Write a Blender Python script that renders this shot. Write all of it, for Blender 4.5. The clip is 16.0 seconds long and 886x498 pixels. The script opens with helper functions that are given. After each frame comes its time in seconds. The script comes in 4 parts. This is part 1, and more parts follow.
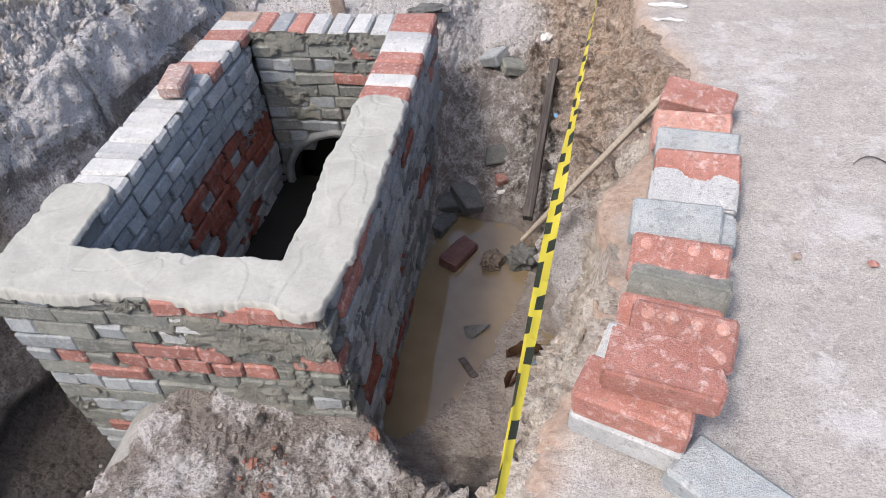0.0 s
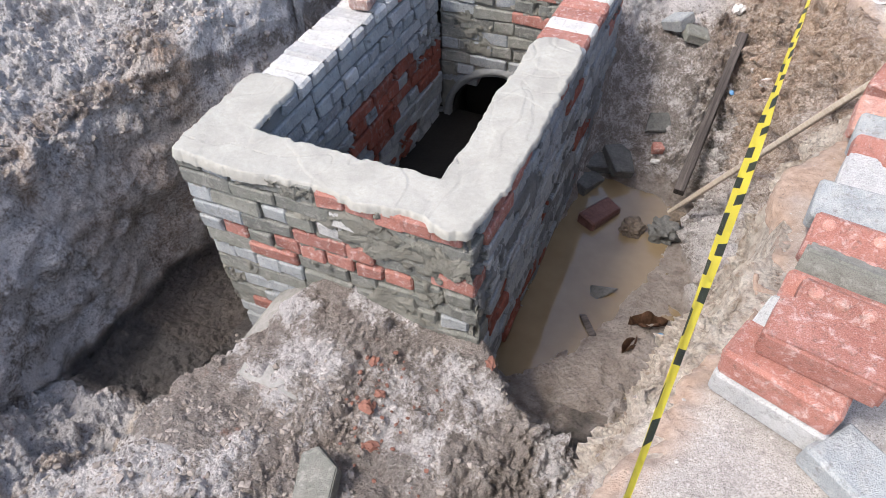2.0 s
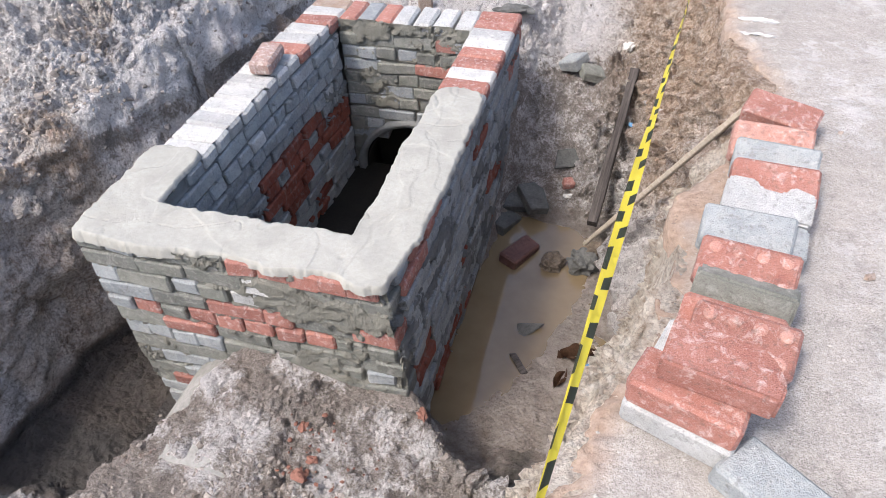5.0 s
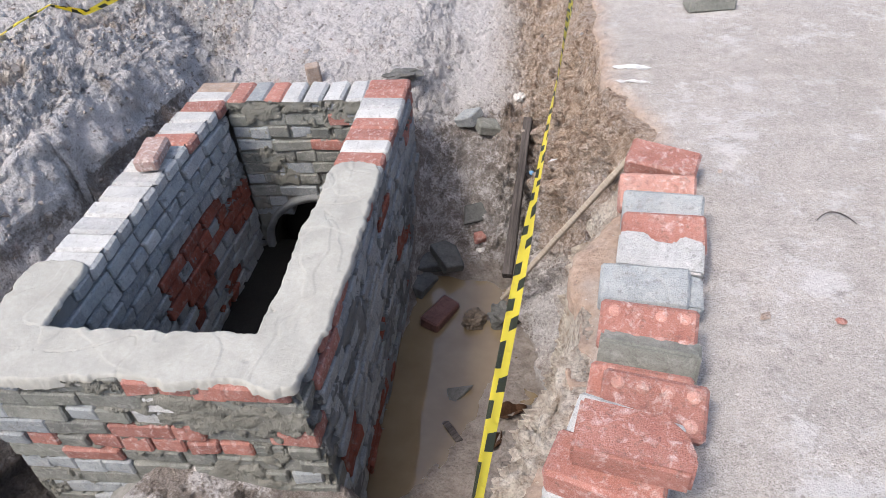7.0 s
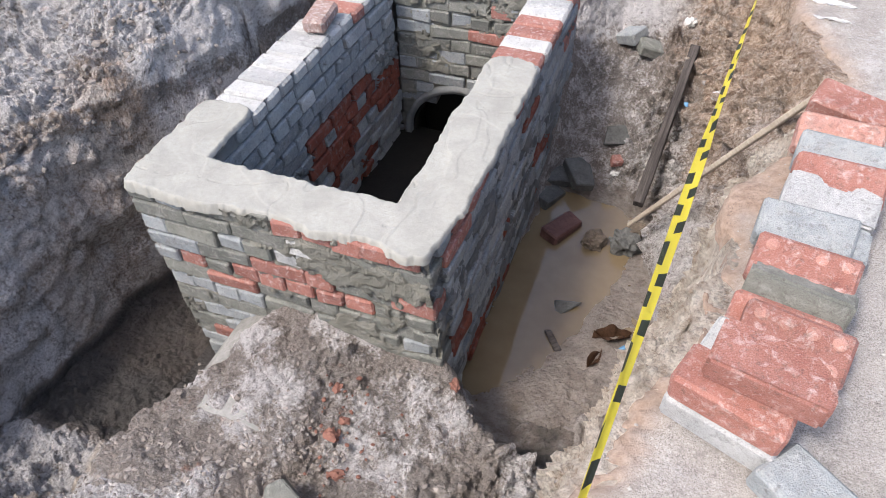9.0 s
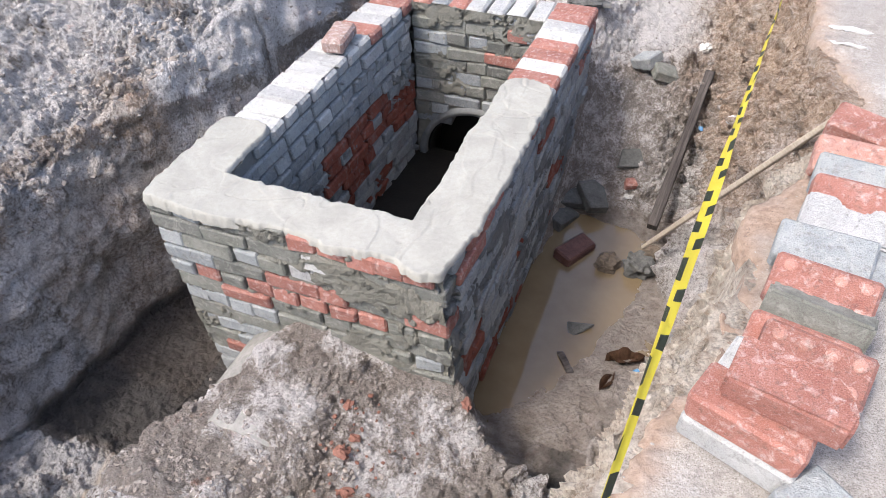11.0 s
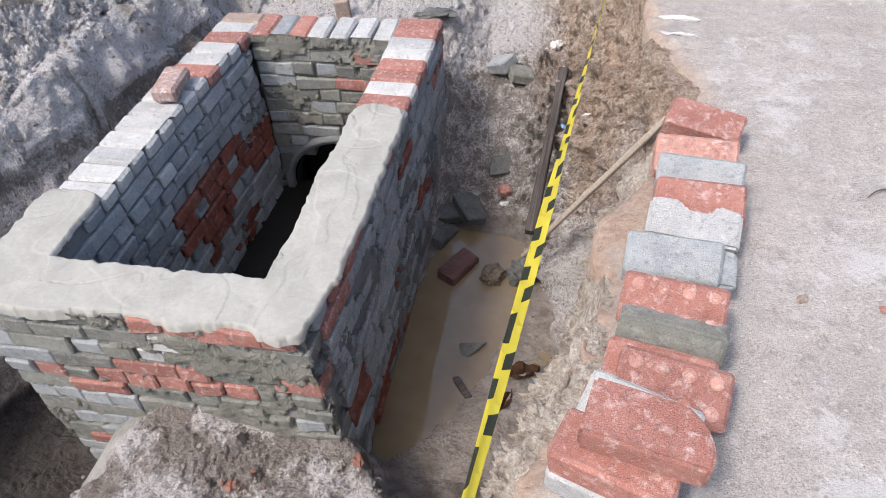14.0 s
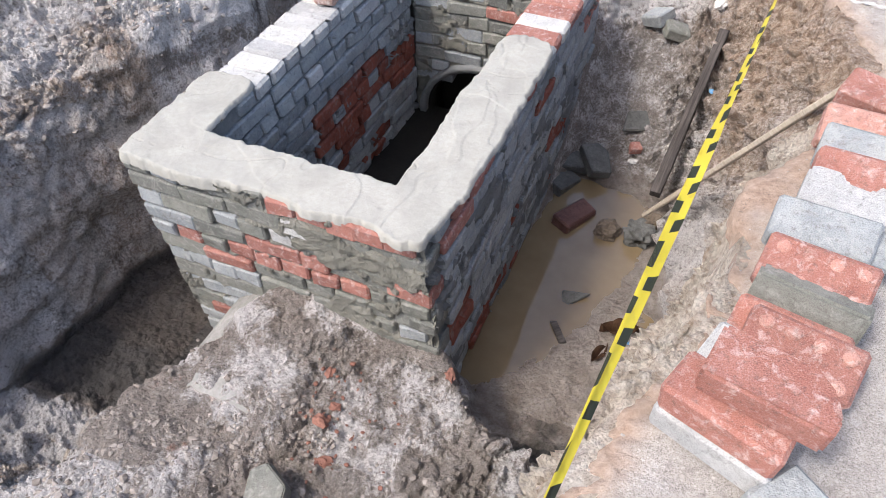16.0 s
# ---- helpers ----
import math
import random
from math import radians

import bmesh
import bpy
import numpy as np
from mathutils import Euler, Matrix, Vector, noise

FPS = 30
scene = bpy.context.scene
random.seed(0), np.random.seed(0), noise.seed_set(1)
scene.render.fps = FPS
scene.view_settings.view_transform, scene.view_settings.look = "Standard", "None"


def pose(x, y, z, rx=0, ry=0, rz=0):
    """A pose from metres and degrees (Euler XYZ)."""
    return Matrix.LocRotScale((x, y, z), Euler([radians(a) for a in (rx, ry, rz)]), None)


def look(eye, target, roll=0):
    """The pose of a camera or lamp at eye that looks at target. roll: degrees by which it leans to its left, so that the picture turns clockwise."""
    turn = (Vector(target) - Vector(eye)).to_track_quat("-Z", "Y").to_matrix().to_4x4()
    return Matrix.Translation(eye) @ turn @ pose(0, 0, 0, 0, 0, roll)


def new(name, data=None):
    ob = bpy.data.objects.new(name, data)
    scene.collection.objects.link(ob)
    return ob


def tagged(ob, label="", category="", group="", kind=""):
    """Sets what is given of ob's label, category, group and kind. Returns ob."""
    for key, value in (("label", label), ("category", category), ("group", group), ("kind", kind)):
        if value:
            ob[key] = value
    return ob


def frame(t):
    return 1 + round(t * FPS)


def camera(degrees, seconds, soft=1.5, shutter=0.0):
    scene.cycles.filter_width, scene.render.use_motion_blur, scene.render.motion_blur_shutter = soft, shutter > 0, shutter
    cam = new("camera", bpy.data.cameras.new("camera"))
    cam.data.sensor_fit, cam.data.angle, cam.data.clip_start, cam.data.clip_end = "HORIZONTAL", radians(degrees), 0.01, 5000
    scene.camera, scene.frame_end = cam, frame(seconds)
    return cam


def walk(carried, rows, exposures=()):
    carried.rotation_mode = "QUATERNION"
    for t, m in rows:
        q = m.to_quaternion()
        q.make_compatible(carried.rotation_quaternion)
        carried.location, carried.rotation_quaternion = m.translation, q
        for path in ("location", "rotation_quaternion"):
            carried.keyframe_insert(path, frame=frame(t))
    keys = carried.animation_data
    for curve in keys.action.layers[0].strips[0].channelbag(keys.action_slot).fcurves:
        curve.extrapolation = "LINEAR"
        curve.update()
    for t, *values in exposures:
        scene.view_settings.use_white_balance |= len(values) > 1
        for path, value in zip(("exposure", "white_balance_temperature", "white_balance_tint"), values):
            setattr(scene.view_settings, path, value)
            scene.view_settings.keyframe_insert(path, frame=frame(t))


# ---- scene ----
cam = camera(66.5, 16.0, soft=0.6)
PATH = [
    (0, (0.569, -1.141, 1.371), (0.295, 0.289, 0.001), -3.9),
    (0.5, (0.554, -1.158, 1.369), (0.248, 0.257, -0.011), -2.4),
    (1, (0.528, -1.191, 1.363), (0.134, 0.174, -0.045), -1.6),
    (1.5, (0.504, -1.225, 1.355), (-0.005, 0.078, -0.074), -1.4),
    (2, (0.491, -1.246, 1.353), (-0.085, 0.009, -0.093), -1.8),
    (2.5, (0.494, -1.253, 1.352), (-0.076, 0.02, -0.081), -0.8),
    (3, (0.492, -1.261, 1.35), (-0.082, 0.008, -0.084), -0.7),
    (3.5, (0.499, -1.266, 1.35), (-0.094, 0.006, -0.076), -1.1),
    (4, (0.518, -1.267, 1.347), (-0.044, 0.017, -0.08), -1.0),
    (4.5, (0.533, -1.251, 1.351), (0.011, 0.078, -0.049), -1.8),
    (5, (0.555, -1.215, 1.364), (0.119, 0.192, 0.011), -2.4),
    (5.2, (0.565, -1.197, 1.369), (0.166, 0.236, 0.032), -2.6),
    (7.3, (0.619, -1.1, 1.408), (0.405, 0.439, 0.149), -4.8),
    (7.5, (0.622, -1.099, 1.403), (0.444, 0.444, 0.143), -4.1),
    (8, (0.611, -1.099, 1.412), (0.415, 0.435, 0.143), -4.3),
    (8.5, (0.585, -1.133, 1.396), (0.272, 0.319, 0.057), -3.7),
    (9, (0.522, -1.197, 1.379), (0.01, 0.106, -0.05), -1.5),
    (9.2, (0.51, -1.213, 1.369), (-0.079, 0.034, -0.079), -1.5),
    (11.3, (0.52, -1.215, 1.369), (-0.013, 0.15, 0.007), -1.6),
    (11.5, (0.536, -1.192, 1.366), (0.068, 0.203, 0.011), -1.4),
    (12, (0.568, -1.132, 1.37), (0.264, 0.324, 0.033), -2.3),
    (12.5, (0.586, -1.085, 1.378), (0.335, 0.382, 0.042), -3.1),
    (13, (0.597, -1.041, 1.382), (0.337, 0.439, 0.062), -3.9),
    (13.5, (0.615, -1.014, 1.376), (0.322, 0.452, 0.047), -4.7),
    (14, (0.621, -1.02, 1.361), (0.305, 0.398, -0.014), -3.5),
    (14.5, (0.601, -1.058, 1.334), (0.184, 0.247, -0.123), -2.4),
    (15, (0.577, -1.076, 1.33), (0.094, 0.181, -0.148), -1.6),
    (15.5, (0.572, -1.084, 1.331), (0.05, 0.171, -0.136), -1.9),
    (16, (0.565, -1.107, 1.331), (0.004, 0.13, -0.136), -1.4),
]
walk(cam, [(t, look(eye, target, roll)) for t, eye, target, roll in PATH], exposures=[(0.0, 1.02), (1.5, 1.15), (3.5, 1.26), (4.5, 1.26), (5.2, 1.15), (7.4, 0.99), (8.5, 0.97), (9.0, 1.11), (11.4, 1.25), (12.4, 1.03), (13.7, 1.01), (14.8, 1.10), (16.0, 1.20)])

# ---- world and light ----
SUN_EL, SUN_AZ = 56.0, 219.0          # degrees; azimuth of the sun, clockwise from +y
world = bpy.data.worlds.new("World")
scene.world = world
world.use_nodes = True
wn = world.node_tree.nodes
sky = wn.new("ShaderNodeTexSky")
sky.sky_type, sky.sun_disc = 'NISHITA', False
sky.sun_elevation, sky.sun_rotation = radians(SUN_EL), radians(SUN_AZ)
sky.air_density, sky.dust_density, sky.ozone_density = 0.85, 3.4, 1.0
wn["Background"].inputs["Strength"].default_value = 0.15
world.node_tree.links.new(sky.outputs[0], wn["Background"].inputs["Color"])
sun = new("sun", bpy.data.lights.new("sun", 'SUN'))
sun.data.energy, sun.data.angle, sun.data.color = 1.3, radians(10.0), (1.0, 0.95, 0.90)
to_sun = Vector((math.sin(radians(SUN_AZ)) * math.cos(radians(SUN_EL)),
                 math.cos(radians(SUN_AZ)) * math.cos(radians(SUN_EL)), math.sin(radians(SUN_EL))))
sun.matrix_world = look(to_sun * 30, (0, 0, 0))


# ---- materials ----
class Mat:
    """A small helper round one node tree."""
    def __init__(self, name, rough=0.9, spec=0.3):
        self.m = bpy.data.materials.new(name)
        self.m.use_nodes = True
        self.n, self.l = self.m.node_tree.nodes, self.m.node_tree.links
        self.b = self.n["Principled BSDF"]
        self.b.inputs["Roughness"].default_value = rough
        self.b.inputs["Specular IOR Level"].default_value = spec
        self.pos = self.n.new("ShaderNodeNewGeometry").outputs["Position"]
        self.obj = self.n.new("ShaderNodeTexCoord").outputs["Object"]

    def put(self, value, socket):
        if isinstance(value, bpy.types.NodeSocket):
            self.l.new(value, socket)
        elif isinstance(value, (tuple, list)):
            socket.default_value = (*value[:3], 1.0)
        else:
            socket.default_value = value

    def noise(self, scale, detail=4.0, rough=0.6, co=None, dist=0.0):
        t = self.n.new("ShaderNodeTexNoise")
        t.inputs["Scale"].default_value, t.inputs["Detail"].default_value = scale, detail
        t.inputs["Roughness"].default_value, t.inputs["Distortion"].default_value = rough, dist
        self.l.new(co or self.pos, t.inputs["Vector"])
        return t.outputs["Fac"]

    def voronoi(self, scale, co=None, out="Distance"):
        t = self.n.new("ShaderNodeTexVoronoi")
        t.inputs["Scale"].default_value = scale
        self.l.new(co or self.pos, t.inputs["Vector"])
        return t.outputs[out]

    def span(self, v, a, b, c=0.0, d=1.0):
        t = self.n.new("ShaderNodeMapRange")
        self.l.new(v, t.inputs["Value"])
        for k, x in zip(("From Min", "From Max", "To Min", "To Max"), (a, b, c, d)):
            t.inputs[k].default_value = x
        return t.outputs["Result"]

    def math(self, op, a, b):
        t = self.n.new("ShaderNodeMath")
        t.operation = op
        self.put(a, t.inputs[0]), self.put(b, t.inputs[1])
        return t.outputs[0]

    def mix(self, f, a, b, mode='MIX'):
        t = self.n.new("ShaderNodeMix")
        t.data_type, t.blend_type = 'RGBA', mode
        self.put(f, t.inputs[0]), self.put(a, t.inputs[6]), self.put(b, t.inputs[7])
        return t.outputs[2]

    def bump(self, h, strength, distance):
        t = self.n.new("ShaderNodeBump")
        t.inputs["Strength"].default_value, t.inputs["Distance"].default_value = strength, distance
        self.l.new(h, t.inputs["Height"])
        self.l.new(t.outputs[0], self.b.inputs["Normal"])

    def colour(self, c):
        self.put(c, self.b.inputs["Base Color"])
        return self

    def rand(self):
        return self.n.new("ShaderNodeObjectInfo").outputs["Random"]

    def attr(self, name):
        t = self.n.new("ShaderNodeVertexColor")
        t.layer_name = name
        s = self.n.new("ShaderNodeSeparateColor")
        self.l.new(t.outputs["Color"], s.inputs[0])
        return s.outputs


def soil_material():
    k = Mat("soil", 0.95, 0.15)
    big, mid, fine, grit = k.noise(3.5, 5), k.noise(17, 6, 0.65), k.noise(75, 6, 0.7), k.noise(330, 3, 0.7)
    crust, wet, clay = k.attr("soil")[:3]
    c = k.mix(k.span(mid, 0.3, 0.7), (0.27, 0.235, 0.21), (0.46, 0.415, 0.385))
    c = k.mix(k.span(big, 0.35, 0.7, 0, 0.55), c, (0.37, 0.305, 0.26))
    speck = k.math('ADD', k.math('MULTIPLY', mid, 0.5), k.math('MULTIPLY', fine, 0.5))
    white = k.span(k.math('SUBTRACT', speck, k.math('SUBTRACT', 0.64, k.math('MULTIPLY', crust, 0.30))), 0.0, 0.11)
    c = k.mix(white, c, (0.80, 0.765, 0.755))
    ochre = k.math('MULTIPLY', clay, k.span(k.noise(9, 5), 0.28, 0.52, 0.35, 1))
    earth = k.mix(k.span(fine, 0.35, 0.65), (0.50, 0.33, 0.22), (0.74, 0.60, 0.48))
    earth = k.mix(k.span(crust, 0.55, 0.9, 0, 0.7), earth, k.mix(k.span(fine, 0.3, 0.6), (0.55, 0.45, 0.36), (0.78, 0.71, 0.63)))
    c = k.mix(ochre, c, earth)
    reds = k.math('MULTIPLY', k.span(k.noise(11, 4, 0.6), 0.63, 0.72), k.span(fine, 0.42, 0.6))
    c = k.mix(k.math('MULTIPLY', reds, 0.6), c, (0.38, 0.14, 0.075))
    c = k.mix(k.span(k.noise(32, 8, 0.75, dist=0.4), 0.33, 0.42, 0.55, 0), c, (0.13, 0.105, 0.09))
    c = k.mix(k.span(fine, 0.32, 0.43, 0.5, 0), c, (0.12, 0.10, 0.088))
    c = k.mix(k.span(grit, 0.38, 0.46, 0.55, 0), c, (0.12, 0.105, 0.09))
    c = k.mix(k.span(grit, 0.52, 0.66, 0.0, 0.5), c, (0.72, 0.69, 0.65))
    # dark noise spots on the clay, painted in as shaded crevices
    c = k.mix(k.math('MULTIPLY', clay, k.span(k.noise(24, 7, 0.75, dist=0.6), 0.40, 0.50, 0.75, 0)), c, (0.23, 0.145, 0.095))
    # pale beige crust, lightened further to paint sunlight onto the broken edge
    sunlit_crust = k.span(k.math('MULTIPLY', crust, clay), 0.6, 0.85, 0, 0.85)
    c = k.mix(sunlit_crust, c, k.mix(k.span(k.noise(26, 5, 0.7), 0.35, 0.6), (0.52, 0.40, 0.30), (0.92, 0.84, 0.73)))
    grain = k.math('ADD', k.voronoi(115), k.math('MULTIPLY', k.voronoi(270), 0.45))
    loose = k.math('MULTIPLY', k.span(wet, 0.15, 0.7, 1, 0.1), k.span(k.noise(6, 4), 0.35, 0.6, 0.25, 1))
    c = k.mix(k.math('MULTIPLY', loose, k.span(grain, 0.76, 1.02, 0, 0.5)), c, k.mix(1.0, c, (0.36, 0.33, 0.31), 'MULTIPLY'))
    c = k.mix(k.math('MULTIPLY', loose, k.span(grain, 0.42, 0.22, 0, 0.4)), c, k.mix(0.5, c, (0.82, 0.79, 0.76)))
    silt = k.mix(k.span(k.noise(13, 5, 0.65), 0.35, 0.65), (0.27, 0.22, 0.18), (0.46, 0.40, 0.355))
    silt = k.mix(k.span(k.noise(90, 4, 0.7), 0.36, 0.46, 0.5, 0), silt, (0.14, 0.115, 0.095))
    # trench mud: dark wet soil with the trench's shade painted in as well
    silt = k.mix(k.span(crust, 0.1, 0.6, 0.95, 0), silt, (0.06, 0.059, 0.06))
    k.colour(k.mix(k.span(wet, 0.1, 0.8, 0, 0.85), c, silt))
    k.put(k.span(wet, 0.3, 1.0, 0.95, 0.6), k.b.inputs["Roughness"])
    rt = k.n.new("ShaderNodeTexNoise")
    rt.noise_type, rt.normalize = 'RIDGED_MULTIFRACTAL', True
    rt.inputs["Scale"].default_value, rt.inputs["Detail"].default_value = 28, 7
    k.l.new(k.pos, rt.inputs["Vector"])
    rid = rt.outputs["Fac"]
    h = k.math('ADD', k.math('ADD', k.math('MULTIPLY', mid, 0.8), k.math('MULTIPLY', rid, 0.25)), k.math('ADD', k.math('MULTIPLY', fine, 0.6), k.math('MULTIPLY', grit, 0.16)))
    h = k.math('SUBTRACT', h, k.math('MULTIPLY', k.math('MULTIPLY', grain, loose), 0.12))
    k.bump(h, 1.0, 0.06)
    return k.m


def road_material():
    k = Mat("road", 0.92, 0.2)
    big, mid, fine, grit = k.noise(1.6, 4), k.noise(9, 6, 0.65), k.noise(60, 5, 0.7), k.noise(420, 3, 0.7)
    c = k.mix(k.span(big, 0.35, 0.65), (0.385, 0.35, 0.317), (0.445, 0.41, 0.378))
    c = k.mix(k.span(mid, 0.45, 0.68, 0, 0.7), c, (0.52, 0.48, 0.44))
    c = k.mix(k.span(fine, 0.5, 0.72, 0, 0.45), c, (0.25, 0.225, 0.20))
    c = k.mix(k.span(grit, 0.40, 0.49, 0.75, 0), c, (0.13, 0.115, 0.10))
    c = k.mix(k.span(k.noise(180, 4, 0.75), 0.54, 0.64, 0, 0.5), c, (0.66, 0.64, 0.61))
    c = k.mix(k.span(k.noise(20, 7, 0.8), 0.54, 0.62, 0, 0.55), c, (0.25, 0.225, 0.205))
    c = k.mix(k.span(k.noise(4.0, 8, 0.8), 0.53, 0.60, 0, 0.55), c, (0.56, 0.55, 0.54))
    cell, shade = k.voronoi(85), k.voronoi(85, out="Color")
    tone = k.n.new("ShaderNodeSeparateColor")
    k.l.new(shade, tone.inputs[0])
    chip = k.math('MULTIPLY', k.span(cell, 0.22, 0.34, 1, 0), k.math('GREATER_THAN', tone.outputs[0], 0.62))
    c = k.mix(k.math('MULTIPLY', chip, 0.6), c, k.mix(tone.outputs[1], (0.17, 0.15, 0.135), (0.66, 0.63, 0.59)))
    brown = k.math('MULTIPLY', k.attr("soil")[2], k.span(mid, 0.2, 0.6, 0.6, 1))
    c = k.mix(brown, c, k.mix(k.span(fine, 0.35, 0.65), (0.29, 0.20, 0.15), (0.47, 0.35, 0.27)))
    pit = k.math('MULTIPLY', k.span(k.voronoi(150), 0.20, 0.32, 1, 0), k.span(k.noise(5, 5, 0.7), 0.48, 0.62))
    c = k.mix(k.math('MULTIPLY', pit, 0.55), c, (0.16, 0.14, 0.12))
    k.colour(c)
    k.bump(k.math('SUBTRACT', k.math('ADD', fine, k.math('MULTIPLY', grit, 0.4)), k.math('MULTIPLY', pit, 0.4)), 0.7, 0.012)
    return k.m


def paver_material(name, a, b, dust, spots, smear):
    k = Mat(name, 0.9, 0.25)
    r = k.rand()
    mid, fine, grit = k.noise(14, 5, 0.6), k.noise(70, 5, 0.7), k.noise(450, 2, 0.6)
    c = k.mix(k.span(mid, 0.3, 0.7), a, b)
    c = k.mix(k.span(r, 0.2, 1, 0.0, 0.5), c, k.mix(1.0, c, (0.52, 0.53, 0.57), 'MULTIPLY'))
    c = k.mix(k.span(k.noise(48, 6, 0.7, dist=0.5), 0.52, 0.70, 0, spots), c, dust)
    c = k.mix(k.span(k.noise(22, 4, 0.7, dist=1.0), 0.55, 0.62, 0, smear), c, (0.40, 0.39, 0.355))
    c = k.mix(k.span(fine, 0.33, 0.46, 0.45, 0), c, (0.12, 0.10, 0.09))
    c = k.mix(k.span(grit, 0.38, 0.48, 0.35, 0), c, k.mix(1.0, c, (0.4, 0.38, 0.38), 'MULTIPLY'))
    c = k.mix(k.span(grit, 0.56, 0.68, 0, 0.22), c, dust)
    k.colour(c)
    k.bump(k.math('ADD', fine, k.math('MULTIPLY', grit, 0.5)), 0.9, 0.008)
    return k.m


def mortar_material(name, a, b, bump=0.5):
    k = Mat(name, 0.9, 0.2)
    mid, fine, grit = k.noise(7, 5, 0.6, dist=0.5), k.noise(60, 5, 0.65), k.noise(500, 2)
    c = k.mix(k.span(mid, 0.3, 0.7), a, b)
    c = k.mix(k.span(fine, 0.35, 0.6, 0.25, 0), c, (0.26, 0.25, 0.22))
    c = k.mix(k.span(grit, 0.35, 0.6, 0.18, 0), c, (0.2, 0.19, 0.17))
    k.colour(c)
    sand = k.math('ADD', k.voronoi(170), k.math('MULTIPLY', k.noise(24, 6, 0.7), 1.5))
    k.bump(k.math('ADD', k.math('ADD', fine, k.math('MULTIPLY', grit, 0.4)), k.math('MULTIPLY', sand, bump * 0.45)), bump, 0.014)
    return k.m


def plain_material(name, a, b, rough=0.85, scale=25, spec=0.25, bump=0.4, stretch=None):
    k = Mat(name, rough, spec)
    co = None
    if stretch:
        m = k.n.new("ShaderNodeMapping")
        m.inputs["Scale"].default_value = stretch
        k.l.new(k.obj, m.inputs["Vector"])
        co = m.outputs[0]
    mid, fine = k.noise(scale, 5, 0.65, co), k.noise(scale * 6, 4, 0.7, co)
    c = k.mix(k.span(mid, 0.3, 0.7), a, b)
    c = k.mix(k.span(fine, 0.35, 0.55, 0.4, 0), c, tuple(0.45 * v for v in a))
    k.colour(c)
    k.bump(fine, bump, 0.004)
    return k.m


def water_material():
    k = Mat("muddy_water", 0.03, 1.0)
    k.colour(k.mix(k.span(k.noise(5, 4), 0.3, 0.7), (0.17, 0.125, 0.072), (0.22, 0.165, 0.10)))
    k.b.inputs["IOR"].default_value = 1.43
    k.bump(k.noise(9, 2), 0.04, 0.01)
    return k.m


def tape_material():
    """Yellow and black barrier film; the diagonal bars follow its length."""
    k = Mat("barrier_film", 0.35, 0.5)
    uv = k.n.new("ShaderNodeUVMap").outputs[0]
    s = k.n.new("ShaderNodeSeparateXYZ")
    k.l.new(uv, s.inputs[0])
    wob = k.math('MULTIPLY', k.noise(5, 2), 1.1)
    v = k.math('ADD', k.math('ADD', s.outputs[0], wob), k.math('ADD', k.math('MULTIPLY', k.math('FLOOR', s.outputs[1], 0.0), 0.5), k.math('MULTIPLY', s.outputs[1], 0.12)))
    bar = k.math('GREATER_THAN', k.math('FRACT', v, 0.0), 0.69)
    k.colour(k.mix(bar, (0.82, 0.70, 0.08), (0.055, 0.06, 0.035)))
    return k.m


SOIL, ROAD = soil_material(), road_material()
GREY = paver_material("grey_paver", (0.30, 0.325, 0.335), (0.43, 0.45, 0.45), (0.60, 0.60, 0.585), 0.5, 0.25)
WHITE = paver_material("pale_paver", (0.50, 0.50, 0.485), (0.64, 0.64, 0.62), (0.76, 0.75, 0.73), 0.5, 0.2)
OLIVE = paver_material("olive_paver", (0.19, 0.195, 0.17), (0.29, 0.29, 0.26), (0.43, 0.43, 0.38), 0.4, 0.5)
PINK = paver_material("faded_red_paver", (0.48, 0.22, 0.17), (0.60, 0.34, 0.28), (0.72, 0.58, 0.53), 0.8, 0.15)
RED = paver_material("red_paver", (0.37, 0.15, 0.115), (0.48, 0.23, 0.185), (0.70, 0.57, 0.53), 0.7, 0.08)
DARKRED = paver_material("dark_red_paver", (0.24, 0.065, 0.04), (0.36, 0.11, 0.07), (0.36, 0.27, 0.23), 0.35, 0.25)
LIMED = paver_material("limed_red_paver", (0.44, 0.24, 0.19), (0.62, 0.47, 0.42), (0.80, 0.76, 0.72), 0.95, 0.35)
BROWN = paver_material("brown_paver", (0.35, 0.25, 0.19), (0.45, 0.36, 0.30), (0.6, 0.55, 0.5), 0.5, 0.3)
CAP = mortar_material("fresh_mortar", (0.31, 0.305, 0.275), (0.425, 0.418, 0.38), 0.28)
# joint mortar darkened to paint in the shadow on the outer right face
JOINT_SHADED = mortar_material("shaded_mortar", (0.15, 0.158, 0.162), (0.29, 0.302, 0.305), 1.0)
JOINT = mortar_material("joint_mortar", (0.19, 0.185, 0.155), (0.35, 0.34, 0.295), 1.0)
JOINT_DARK = mortar_material("blue_grey_mortar", (0.20, 0.21, 0.215), (0.36, 0.37, 0.37), 0.9)
PIPE = plain_material("concrete_pipe", (0.22, 0.215, 0.20), (0.36, 0.35, 0.335), 0.9, 14)
WATER = water_material()
TAPE = tape_material()
OLDWOOD = plain_material("weathered_wood", (0.028, 0.024, 0.023), (0.13, 0.112, 0.103), 0.85, 6, stretch=(12, 0.6, 12))
PALEWOOD = plain_material("pale_wood", (0.38, 0.31, 0.235), (0.56, 0.49, 0.40), 0.8, 6, stretch=(14, 14, 0.7))
WETSTONE = plain_material("wet_concrete", (0.07, 0.07, 0.066), (0.16, 0.16, 0.15), 0.5, 22)
STONE = plain_material("dark_stone", (0.085, 0.085, 0.08), (0.17, 0.168, 0.16), 0.9, 18, spec=0.1)
